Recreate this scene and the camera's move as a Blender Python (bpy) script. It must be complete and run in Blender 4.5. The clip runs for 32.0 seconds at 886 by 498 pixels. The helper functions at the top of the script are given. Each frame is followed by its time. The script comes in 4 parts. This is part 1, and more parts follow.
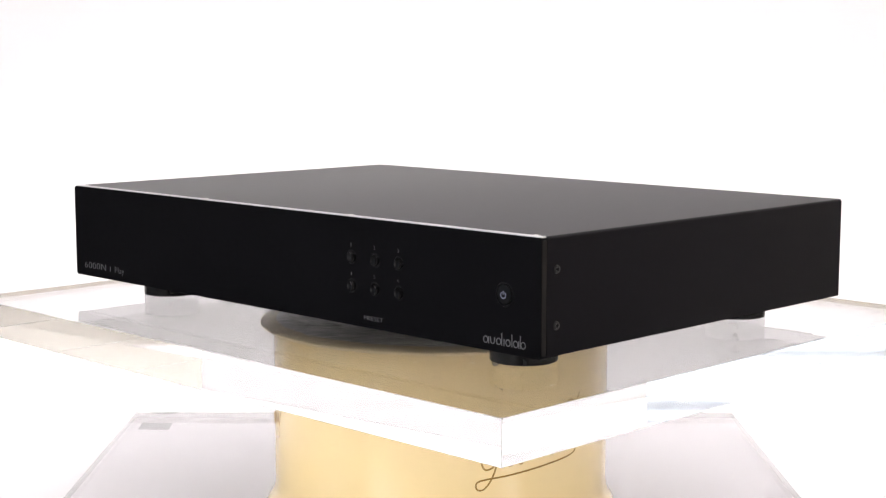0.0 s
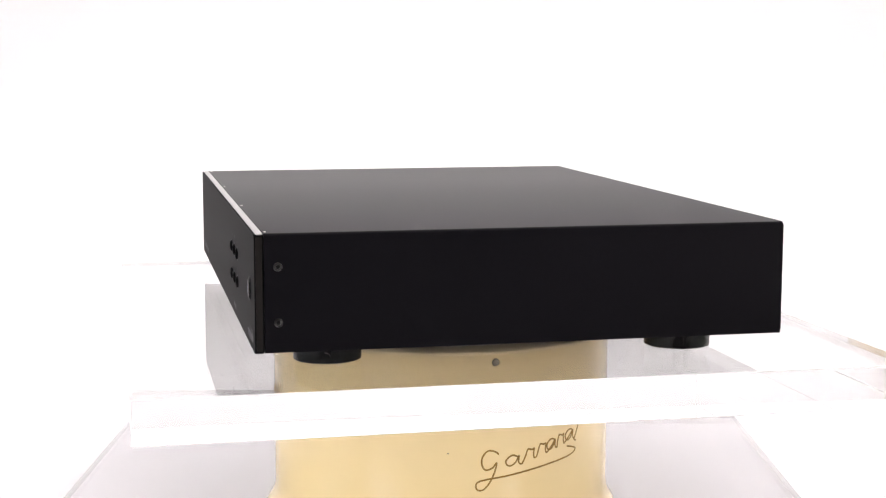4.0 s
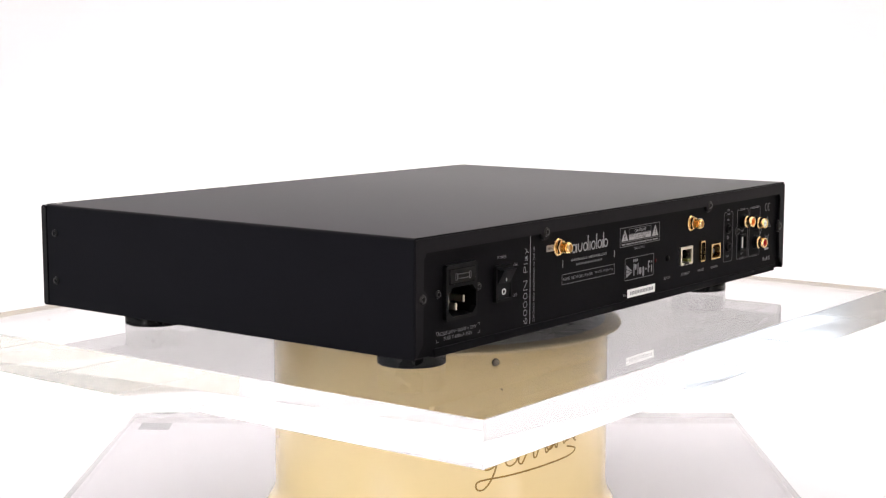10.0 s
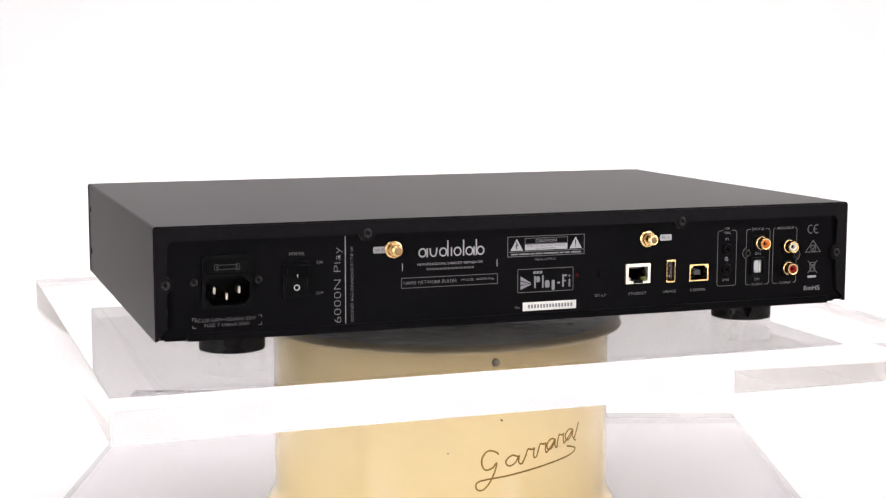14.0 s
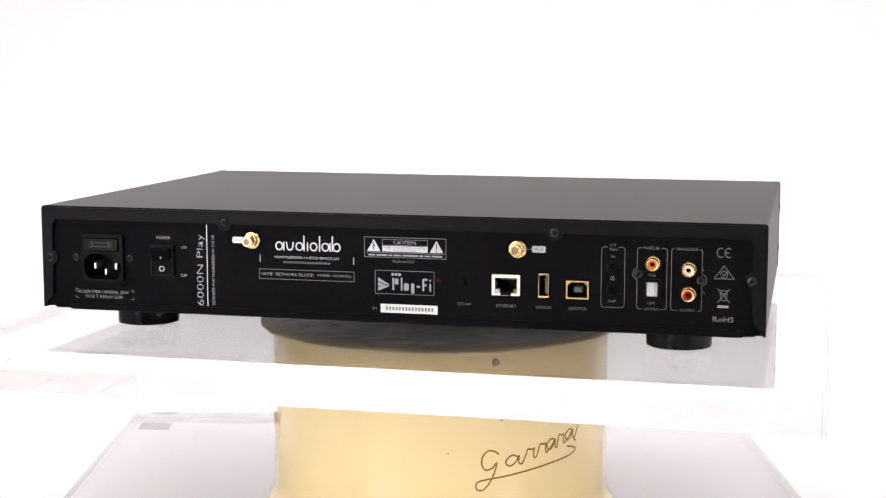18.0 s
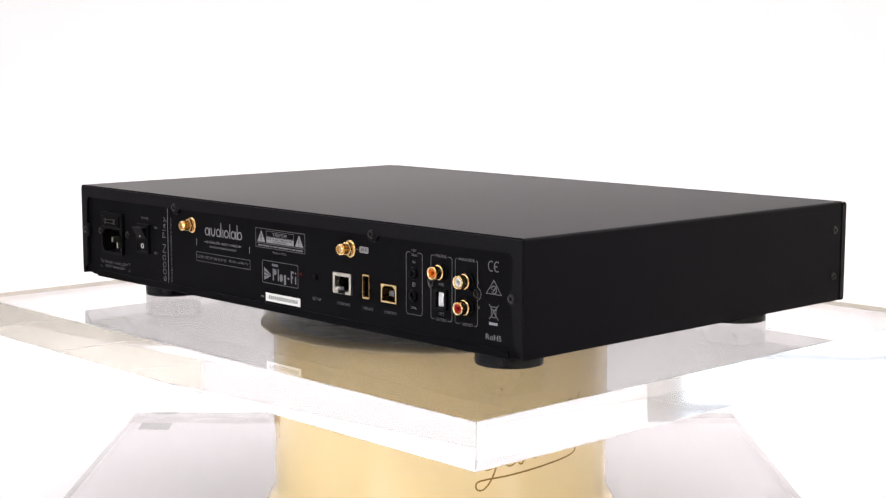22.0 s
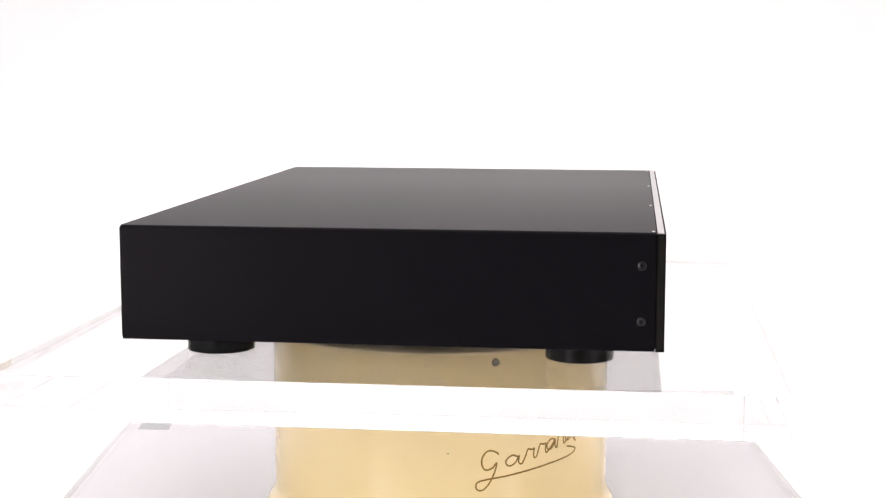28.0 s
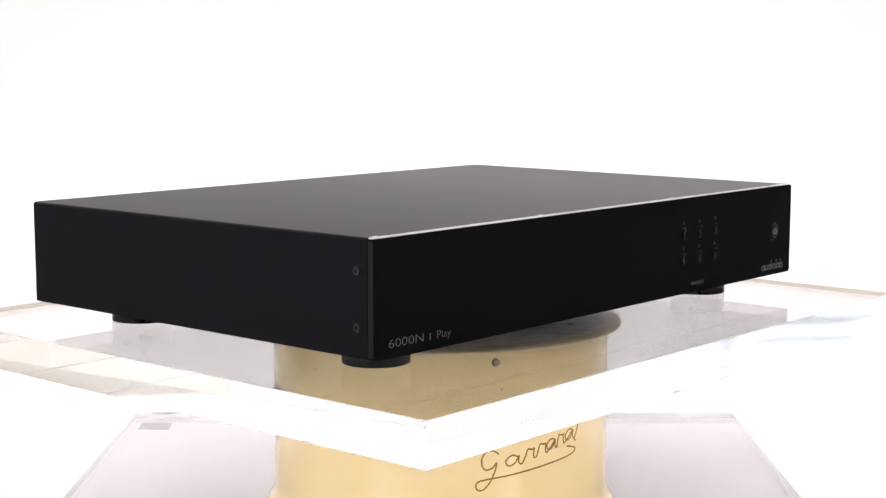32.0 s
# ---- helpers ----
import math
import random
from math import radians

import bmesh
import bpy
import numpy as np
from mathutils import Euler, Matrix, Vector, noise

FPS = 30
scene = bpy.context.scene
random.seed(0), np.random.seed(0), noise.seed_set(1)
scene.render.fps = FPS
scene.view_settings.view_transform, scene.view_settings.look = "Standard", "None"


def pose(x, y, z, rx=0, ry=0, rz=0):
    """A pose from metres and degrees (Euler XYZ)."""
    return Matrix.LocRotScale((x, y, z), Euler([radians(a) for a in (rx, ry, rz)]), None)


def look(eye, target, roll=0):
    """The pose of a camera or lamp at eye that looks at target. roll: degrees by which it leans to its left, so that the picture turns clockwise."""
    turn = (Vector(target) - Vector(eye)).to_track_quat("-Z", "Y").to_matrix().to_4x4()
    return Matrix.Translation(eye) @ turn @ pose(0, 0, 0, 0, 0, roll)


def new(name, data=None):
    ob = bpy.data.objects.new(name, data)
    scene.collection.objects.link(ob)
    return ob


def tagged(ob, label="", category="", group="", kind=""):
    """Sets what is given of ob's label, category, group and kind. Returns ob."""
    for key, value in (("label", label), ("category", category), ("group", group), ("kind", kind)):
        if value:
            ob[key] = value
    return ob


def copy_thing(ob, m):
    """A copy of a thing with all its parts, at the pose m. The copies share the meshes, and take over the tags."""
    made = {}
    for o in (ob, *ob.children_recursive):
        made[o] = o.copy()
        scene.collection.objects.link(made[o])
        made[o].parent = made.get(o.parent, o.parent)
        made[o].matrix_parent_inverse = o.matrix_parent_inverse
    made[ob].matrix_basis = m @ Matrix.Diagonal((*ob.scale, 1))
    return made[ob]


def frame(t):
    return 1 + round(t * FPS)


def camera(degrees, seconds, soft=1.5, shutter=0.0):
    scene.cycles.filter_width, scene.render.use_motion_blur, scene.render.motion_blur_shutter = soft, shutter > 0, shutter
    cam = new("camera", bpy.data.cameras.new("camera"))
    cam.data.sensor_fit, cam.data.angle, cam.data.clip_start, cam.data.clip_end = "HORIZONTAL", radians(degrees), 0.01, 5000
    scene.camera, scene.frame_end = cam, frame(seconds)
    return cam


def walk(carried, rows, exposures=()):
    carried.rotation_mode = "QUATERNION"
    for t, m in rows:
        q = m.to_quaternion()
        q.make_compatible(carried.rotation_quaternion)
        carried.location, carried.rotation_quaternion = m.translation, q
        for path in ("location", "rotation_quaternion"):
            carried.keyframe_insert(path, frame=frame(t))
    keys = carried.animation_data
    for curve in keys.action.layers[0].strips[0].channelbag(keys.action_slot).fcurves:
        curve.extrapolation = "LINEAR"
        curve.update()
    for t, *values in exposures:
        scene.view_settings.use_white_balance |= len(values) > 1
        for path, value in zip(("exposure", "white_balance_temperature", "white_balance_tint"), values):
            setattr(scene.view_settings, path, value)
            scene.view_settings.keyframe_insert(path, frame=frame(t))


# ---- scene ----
# ---------------------------------------------------------------- plan
Z0 = 0.92                    # underside of the player's case
FOOT = 0.0143                # height of its feet
SLAB_TOP = Z0 - FOOT
SLAB_T = 0.0245              # thickness of the turning acrylic slab
SLAB_BOTTOM = SLAB_TOP - SLAB_T
DISC_TOP = Z0 - 0.0423       # cap of the drum
PLATE_TOP = Z0 - 0.1520      # acrylic foot plate
TABLE = 0.7432


def turned_by(t):
    """Degrees by which the slab and the player have turned at t seconds: almost an even pace."""
    return -44.433 - 8.3119 * t + 0.35 - 0.0030 * (t - 16.0) ** 2


# ---------------------------------------------------------------- camera
cam = camera(32.59, 32.0, soft=1.25)
EYE = Vector((-0.00075, -1.03744, Z0 + 0.15727))
PITCH, YAW = radians(7.2917), radians(0.1226)
AIM = EYE + Vector((math.sin(YAW) * math.cos(PITCH), math.cos(YAW) * math.cos(PITCH), -math.sin(PITCH)))
walk(cam, [(0.0, look(EYE, AIM, 0.0669)), (32.0, look(EYE, AIM, 0.0669))])

# light runs far inside the thick acrylic before it leaves it
scene.cycles.max_bounces, scene.cycles.glossy_bounces, scene.cycles.transmission_bounces = 28, 20, 20

# ---------------------------------------------------------------- world
world = bpy.data.worlds.new("world")
scene.world = world
world.use_nodes = True
world.node_tree.nodes["Background"].inputs["Color"].default_value = (1.0, 0.98, 0.96, 1)
world.node_tree.nodes["Background"].inputs["Strength"].default_value = 0.05
PANEL = 3.2   # glow of the ceiling light panels


# ---------------------------------------------------------------- materials
def material(name, colour, rough=0.5, metal=0.0, spec=0.5, vary=0.0, scale=200.0, bump=0.0, bump_scale=800.0,
             stretch=(1, 1, 1), coat=0.0, rough_vary=0.0):
    """A surface with a colour that varies at two sizes and a fine relief."""
    m = bpy.data.materials.new(name)
    m.use_nodes = True
    nt = m.node_tree
    b = nt.nodes["Principled BSDF"]
    b.inputs["Base Color"].default_value = (*colour, 1)
    b.inputs["Roughness"].default_value = rough
    b.inputs["Metallic"].default_value = metal
    b.inputs["Specular IOR Level"].default_value = spec
    b.inputs["Coat Weight"].default_value = coat
    b.inputs["Coat Roughness"].default_value = 0.2
    if vary or bump or rough_vary:
        co = nt.nodes.new("ShaderNodeTexCoord")
        mp = nt.nodes.new("ShaderNodeMapping")
        mp.inputs["Scale"].default_value = stretch
        nt.links.new(co.outputs["Object"], mp.inputs["Vector"])
    if vary or rough_vary:
        big = nt.nodes.new("ShaderNodeTexNoise")
        big.inputs["Scale"].default_value = scale * 0.06
        big.inputs["Detail"].default_value = 4
        fine = nt.nodes.new("ShaderNodeTexNoise")
        fine.inputs["Scale"].default_value = scale
        fine.inputs["Detail"].default_value = 3
        for n in (big, fine):
            nt.links.new(mp.outputs["Vector"], n.inputs["Vector"])
        add = nt.nodes.new("ShaderNodeMath")
        add.operation = "ADD"
        nt.links.new(big.outputs["Fac"], add.inputs[0])
        nt.links.new(fine.outputs["Fac"], add.inputs[1])
    if vary:
        rng = nt.nodes.new("ShaderNodeMapRange")
        rng.inputs["From Min"].default_value = 0.7
        rng.inputs["From Max"].default_value = 1.3
        rng.inputs["To Min"].default_value = 1 - vary
        rng.inputs["To Max"].default_value = 1 + vary
        nt.links.new(add.outputs[0], rng.inputs["Value"])
        mul = nt.nodes.new("ShaderNodeVectorMath")
        mul.operation = "SCALE"
        mul.inputs[0].default_value = colour
        nt.links.new(rng.outputs[0], mul.inputs["Scale"])
        nt.links.new(mul.outputs[0], b.inputs["Base Color"])
    if rough_vary:
        rr = nt.nodes.new("ShaderNodeMapRange")
        rr.inputs["From Min"].default_value = 0.7
        rr.inputs["From Max"].default_value = 1.3
        rr.inputs["To Min"].default_value = max(0.02, rough - rough_vary)
        rr.inputs["To Max"].default_value = rough + rough_vary
        nt.links.new(add.outputs[0], rr.inputs["Value"])
        nt.links.new(rr.outputs[0], b.inputs["Roughness"])
    if bump:
        n = nt.nodes.new("ShaderNodeTexNoise")
        n.inputs["Scale"].default_value = bump_scale
        n.inputs["Detail"].default_value = 3
        nt.links.new(mp.outputs["Vector"], n.inputs["Vector"])
        bp = nt.nodes.new("ShaderNodeBump")
        bp.inputs["Strength"].default_value = bump
        bp.inputs["Distance"].default_value = 0.0005
        nt.links.new(n.outputs["Fac"], bp.inputs["Height"])
        nt.links.new(bp.outputs["Normal"], b.inputs["Normal"])
    return m


def acrylic(name, tint, rough=0.0):
    m = bpy.data.materials.new(name)
    m.use_nodes = True
    b = m.node_tree.nodes["Principled BSDF"]
    b.inputs["Base Color"].default_value = (*tint, 1)
    b.inputs["Roughness"].default_value = rough
    b.inputs["IOR"].default_value = 1.49
    b.inputs["Transmission Weight"].default_value = 1.0
    return m


def glowing(name, colour, strength):
    m = bpy.data.materials.new(name)
    m.use_nodes = True
    b = m.node_tree.nodes["Principled BSDF"]
    b.inputs["Base Color"].default_value = (0.8, 0.8, 0.8, 1)
    b.inputs["Emission Color"].default_value = (*colour, 1)
    b.inputs["Emission Strength"].default_value = strength
    return m


PAPER = material("matt_white_top", (0.80, 0.775, 0.772), 0.9, spec=0.1, vary=0.015, scale=20)
WALL = material("white_wall_paint", (0.90, 0.878, 0.866), 0.9, spec=0.1, vary=0.015, scale=12)
BOARD = material("white_paper", (0.86, 0.842, 0.853), 0.9, spec=0.1, vary=0.008, scale=8)
WALL_DIM = material("cream_wall_paint", (0.78, 0.74, 0.68), 0.9, spec=0.1, vary=0.04, scale=12)
WALL_EAST = material("pale_cream_paint", (0.90, 0.87, 0.80), 0.9, spec=0.1, vary=0.03, scale=12)
TAUPE = material("taupe_cloth", (0.47, 0.425, 0.41), 0.9, spec=0.1, vary=0.15, scale=30, bump=0.2, bump_scale=500)
BLUEGREY = material("blue_grey_cloth", (0.52, 0.585, 0.67), 0.9, spec=0.1, vary=0.25, scale=30, bump=0.2, bump_scale=500)
GREYGREEN = material("grey_green_cloth", (0.60, 0.64, 0.60), 0.9, spec=0.1, vary=0.30, scale=24, bump=0.2, bump_scale=500)
SLAT = material("blind_slat", (0.62, 0.64, 0.68), 0.5, vary=0.05)
DAYLIGHT = glowing("daylight_glass", (0.74, 0.87, 1.0), 1.2)
TILE = material("ceiling_tile", (0.72, 0.70, 0.68), 0.95, spec=0.1, vary=0.1, scale=30, bump=0.3, bump_scale=300)
GRID = material("ceiling_grid", (0.85, 0.85, 0.84), 0.5, vary=0.03)
FLOOR = material("floor_vinyl", (0.42, 0.40, 0.38), 0.5, vary=0.15, scale=30)
GLOW = glowing("light_panel", (1.0, 0.962, 0.970), PANEL)
SOFT = glowing("softbox_cloth", (1.0, 0.965, 0.970), 6.4)
CLEAR = acrylic("clear_acrylic", (0.990, 0.985, 0.985))
CLEAR_SIDE = acrylic("sawn_polished_acrylic", (0.990, 0.985, 0.985), 0.035)
ARRIS = acrylic("ground_acrylic_arris", (1.0, 1.0, 0.995), 0.4)
ARRIS.node_tree.nodes["Principled BSDF"].inputs["Transmission Weight"].default_value = 0.9
CLEAR_GREY = acrylic("plate_acrylic", (1.0, 0.99, 1.0))
CREAM = material("cream_lacquer", (0.97, 0.752, 0.375), 0.20, spec=0.5, vary=0.02, scale=40, coat=0.6)
CREAM.node_tree.nodes["Principled BSDF"].inputs["Coat Roughness"].default_value = 0.07
CREAM_RIM = material("worn_cream_rim", (0.86, 0.71, 0.44), 0.45, vary=0.2, scale=90, bump=0.15)
STEEL = material("scuffed_steel", (0.62, 0.61, 0.57), 0.38, vary=0.95, scale=240, stretch=(0.4, 1.3, 1), bump=0.5, bump_scale=220, rough_vary=0.15)
BLACK = material("black_anodised", (0.0045, 0.0045, 0.005), 0.42, spec=0.04, vary=0.15, scale=300, bump=0.05, bump_scale=2500)
TOPBLACK = material("black_powder_coat", (0.0038, 0.0037, 0.0050), 0.33, spec=0.050, vary=0.05, scale=260, bump=0.008, bump_scale=2600)
TOPBLACK.node_tree.nodes["Principled BSDF"].inputs["Specular Tint"].default_value = (1.0, 0.87, 0.91, 1)
FASCIA = material("black_satin_fascia", (0.0043, 0.0042, 0.0050), 0.42, spec=0.006, vary=0.12, scale=300)
EDGE = material("bare_metal_edge", (0.60, 0.585, 0.59), 0.30, metal=0.9, vary=0.05)
ENDS = material("brushed_black_end", (0.018, 0.0165, 0.016), 0.34, metal=0.9, spec=0.05, vary=0.1, scale=200, stretch=(1, 1, 0.1))
REAR = material("black_rear_sheet", (0.0052, 0.0049, 0.0058), 0.45, spec=0.020, vary=0.15, scale=300, bump=0.05, bump_scale=2500)
LIP = material("black_folded_lip", (0.0078, 0.0072, 0.0086), 0.36, spec=0.05, vary=0.15, scale=300, bump=0.04, bump_scale=2500)
PLASTIC = material("black_plastic", (0.004, 0.004, 0.0045), 0.35, spec=0.05, vary=0.1)
GLOSSY = material("gloss_black_plastic", (0.003, 0.003, 0.0035), 0.22, spec=0.06)
RUBBER = material("black_foot", (0.003, 0.003, 0.0035), 0.22, spec=0.12, vary=0.1)
INK = material("grey_print", (0.36, 0.36, 0.38), 0.36, metal=0.93, vary=0.06, scale=900)
INK_DIM = material("dim_grey_print", (0.22, 0.22, 0.235), 0.36, metal=0.93, vary=0.06, scale=900)
INK_FRONT = material("faint_front_print", (0.092, 0.092, 0.10), 0.6, vary=0.06, scale=900)
INK_FAINT = material("worn_front_print", (0.07, 0.07, 0.075), 0.6, vary=0.06, scale=900)
INK_BADGE = material("grey_badge_print", (0.23, 0.23, 0.25), 0.38, metal=0.85, vary=0.06, scale=900)
INK_FUSE = material("moulded_fuse_sign", (0.020, 0.020, 0.021), 0.5)
INK_LINE = material("thin_grey_rule", (0.11, 0.11, 0.115), 0.6, vary=0.06, scale=900)
WHITE_INK = material("white_print", (0.75, 0.75, 0.74), 0.6)
LABEL = material("white_label", (0.82, 0.82, 0.80), 0.6, vary=0.02)
LABEL_INK = material("grey_label_print", (0.24, 0.24, 0.25), 0.6)
DARK_INK = material("black_print", (0.02, 0.02, 0.02), 0.6, spec=0.1)
GOLD = material("gold_plate", (0.86, 0.61, 0.29), 0.16, metal=1.0, vary=0.06, scale=500)
# nickel with the shade inside the network socket put into its colour
NICKEL_SHADED = material("shaded_nickel", (0.10, 0.09, 0.07), 0.4, metal=1.0)
NICKEL = material("nickel_plate", (0.72, 0.67, 0.58), 0.28, metal=1.0, vary=0.05, scale=500)
SCREW = material("blackened_screw", (0.042, 0.041, 0.040), 0.28, metal=1.0, vary=0.1)
SCREW_PALE = material("grey_screw", (0.42, 0.38, 0.30), 0.45, vary=0.1)
RED = material("red_insert", (0.34, 0.006, 0.004), 0.35, spec=0.2)
ORANGE = material("orange_insert", (0.78, 0.17, 0.012), 0.35, spec=0.2)
WHITE = material("white_insert", (0.8, 0.78, 0.72), 0.35)
SHUTTER = material("pale_grey_shutter", (0.62, 0.63, 0.66), 0.4)
TONGUE = material("grey_socket_tongue", (0.085, 0.085, 0.09), 0.4)
LED_RED = material("dark_red_lens", (0.05, 0.003, 0.003), 0.25, spec=0.1)
POWER_INK = material("pale_blue_print", (0.20, 0.21, 0.30), 0.5)
BRONZE = material("gold_brown_print", (0.30, 0.155, 0.008), 0.35, metal=0.15, vary=0.25, scale=300)
TAN = material("tan_insulator", (0.50, 0.34, 0.19), 0.4)
GREEN = material("green_lens", (0.20, 0.22, 0.05), 0.3)
TAPE = material("grey_tape", (0.20, 0.21, 0.215), 0.6, vary=0.05)
SCRATCH = material("scratched_acrylic", (0.85, 0.85, 0.83), 0.7)
SPECK = material("dark_speck", (0.06, 0.05, 0.05), 0.8)


# ---------------------------------------------------------------- mesh helpers
def part(name, bm, mat, parent=None, label="", smooth=False):
    me = bpy.data.meshes.new(name)
    bmesh.ops.recalc_face_normals(bm, faces=bm.faces)
    bm.to_mesh(me)
    bm.free()
    me.materials.append(mat)
    if smooth:
        me.shade_smooth()
        me.set_sharp_from_angle(angle=radians(35))
    ob = new(name, me)
    ob.parent = parent
    if label:
        tagged(ob, label)
    return ob


def bmx():
    return bmesh.new()


def box(bm, x0, x1, y0, y1, z0, z1, bevel=0.0, seg=2):
    r = bmesh.ops.create_cube(bm, size=1.0, matrix=Matrix.Translation(((x0 + x1) / 2, (y0 + y1) / 2, (z0 + z1) / 2))
                              @ Matrix.Diagonal((abs(x1 - x0), abs(y1 - y0), abs(z1 - z0), 1)))
    if bevel:
        es = list({e for v in r["verts"] for e in v.link_edges})
        bmesh.ops.bevel(bm, geom=es, offset=bevel, segments=seg, affect="EDGES", profile=0.5)
    return bm


def turned(bm, profile, m=None, seg=48):
    """A body of revolution about z from (radius, z) pairs, closed at radius 0."""
    m = m or Matrix()
    rings = []
    for r, z in profile:
        if r <= 1e-7:
            rings.append([bm.verts.new(m @ Vector((0, 0, z)))])
        else:
            rings.append([bm.verts.new(m @ Vector((r * math.cos(2 * math.pi * i / seg), r * math.sin(2 * math.pi * i / seg), z)))
                          for i in range(seg)])
    for a, b in zip(rings, rings[1:]):
        for i in range(seg):
            j = (i + 1) % seg
            if len(a) == 1 and len(b) == 1:
                continue
            if len(a) == 1:
                bm.faces.new((a[0], b[i], b[j]))
            elif len(b) == 1:
                bm.faces.new((a[i], a[j], b[0]))
            else:
                bm.faces.new((a[i], a[j], b[j], b[i]))
    return bm


def strip(bm, pts, width, y, depth, closed=False):
    """A raised line of even width through (x, z) points on a plane of constant y; depth is its signed thickness."""
    n = len(pts)
    left, right = [], []
    for i in range(n):
        a = Vector(pts[i - 1] if (i or closed) else pts[0])
        b = Vector(pts[i])
        c = Vector(pts[(i + 1) % n] if (i < n - 1 or closed) else pts[-1])
        d = ((b - a).normalized() + (c - b).normalized())
        d = d.normalized() if d.length > 1e-6 else (c - b).normalized()
        k = d.x * (b - a).normalized().x + d.y * (b - a).normalized().y if (b - a).length > 1e-9 else 1.0
        w = width / 2 / max(0.5, k)
        nrm = Vector((-d.y, d.x)) * w
        left.append(b + nrm)
        right.append(b - nrm)
    lv = [(bm.verts.new((p.x, y, p.y)), bm.verts.new((p.x, y + depth, p.y))) for p in left]
    rv = [(bm.verts.new((p.x, y, p.y)), bm.verts.new((p.x, y + depth, p.y))) for p in right]
    for i in range(n if closed else n - 1):
        j = (i + 1) % n
        bm.faces.new((lv[i][1], lv[j][1], rv[j][1], rv[i][1]))
        bm.faces.new((lv[i][0], lv[i][1], lv[j][1], lv[j][0]))
        bm.faces.new((rv[i][0], rv[j][0], rv[j][1], rv[i][1]))
    return bm


def round_rect(x0, x1, z0, z1, r, n=4):
    pts = []
    for cx, cz, a0 in ((x1 - r, z1 - r, 0), (x0 + r, z1 - r, 90), (x0 + r, z0 + r, 180), (x1 - r, z0 + r, 270)):
        for i in range(n + 1):
            a = radians(a0 + 90 * i / n)
            pts.append((cx + r * math.cos(a), cz + r * math.sin(a)))
    return pts


def prism(bm, outline, y0, y1):
    """A slab with an (x, z) outline between two planes of constant y."""
    a = [bm.verts.new((x, y0, z)) for x, z in outline]
    b = [bm.verts.new((x, y1, z)) for x, z in outline]
    bm.faces.new(a)
    bm.faces.new(list(reversed(b)))
    for i in range(len(a)):
        j = (i + 1) % len(a)
        bm.faces.new((a[i], b[i], b[j], a[j]))
    return bm


def holed(bm, outer, inner, y0, y1):
    """A frame between two outlines of as many points each."""
    v = [[bm.verts.new((x, y, z)) for x, z in o] for y in (y0, y1) for o in (outer, inner)]
    n = len(outer)
    for i in range(n):
        j = (i + 1) % n
        bm.faces.new((v[0][i], v[0][j], v[1][j], v[1][i]))
        bm.faces.new((v[2][i], v[2][j], v[3][j], v[3][i]))
        bm.faces.new((v[0][i], v[0][j], v[2][j], v[2][i]))
        bm.faces.new((v[1][i], v[1][j], v[3][j], v[3][i]))
    return bm


def circle(cx, cz, r, n=24):
    return [(cx + r * math.cos(2 * math.pi * i / n), cz + r * math.sin(2 * math.pi * i / n)) for i in range(n)]


def arc(cx, cz, r, a0, a1, n=12):
    return [(cx + r * math.cos(radians(a0 + (a1 - a0) * i / n)), cz + r * math.sin(radians(a0 + (a1 - a0) * i / n))) for i in range(n + 1)]


def lettering(words, width, height, thin):
    """Flat letters of the built-in font, centred, as a mesh in x and y of that size."""
    cu = bpy.data.curves.new("lettering", "FONT")
    cu.body, cu.resolution_u, cu.extrude, cu.offset = words, 3, 0.01, -thin
    ob = new("lettering", cu)
    me = bpy.data.meshes.new_from_object(ob.evaluated_get(bpy.context.evaluated_depsgraph_get()))
    bpy.data.objects.remove(ob)
    bpy.data.curves.remove(cu)
    co = np.array([v.co[:] for v in me.vertices])
    lo, hi = co.min(0), co.max(0)
    mid = (lo + hi) / 2
    sx, sy = width / (hi[0] - lo[0]), height / (hi[1] - lo[1])
    for v in me.vertices:
        v.co = ((v.co.x - mid[0]) * sx, (v.co.y - mid[1]) * sy, 0.00006 if v.co.z > 0 else -0.00012)
    return me


def text_on(name, words, x, y, z, width, height, parent, mat, rear=False, turn=0.0, label="", thin=0.016):
    """Letters on the front (or rear) of the player."""
    me = lettering(words, width, height, thin)
    me.name = name
    me.materials.append(mat)
    ob = new(name, me)
    ob.parent = parent
    ob.matrix_basis = (pose(x, y, z, 90, 0, 180 if rear else 0)) @ pose(0, 0, 0, 0, 0, turn)
    if label:
        tagged(ob, label)
    return ob


# ---------------------------------------------------------------- the room
RX0, RX1, RYA, RYB, RH = -3.2, 3.2, -3.4, 2.2, 2.7
WINDOW = (-1.72, 0.06, 0.05, 2.10)     # opening in the west wall: y from, y to, z from, z to


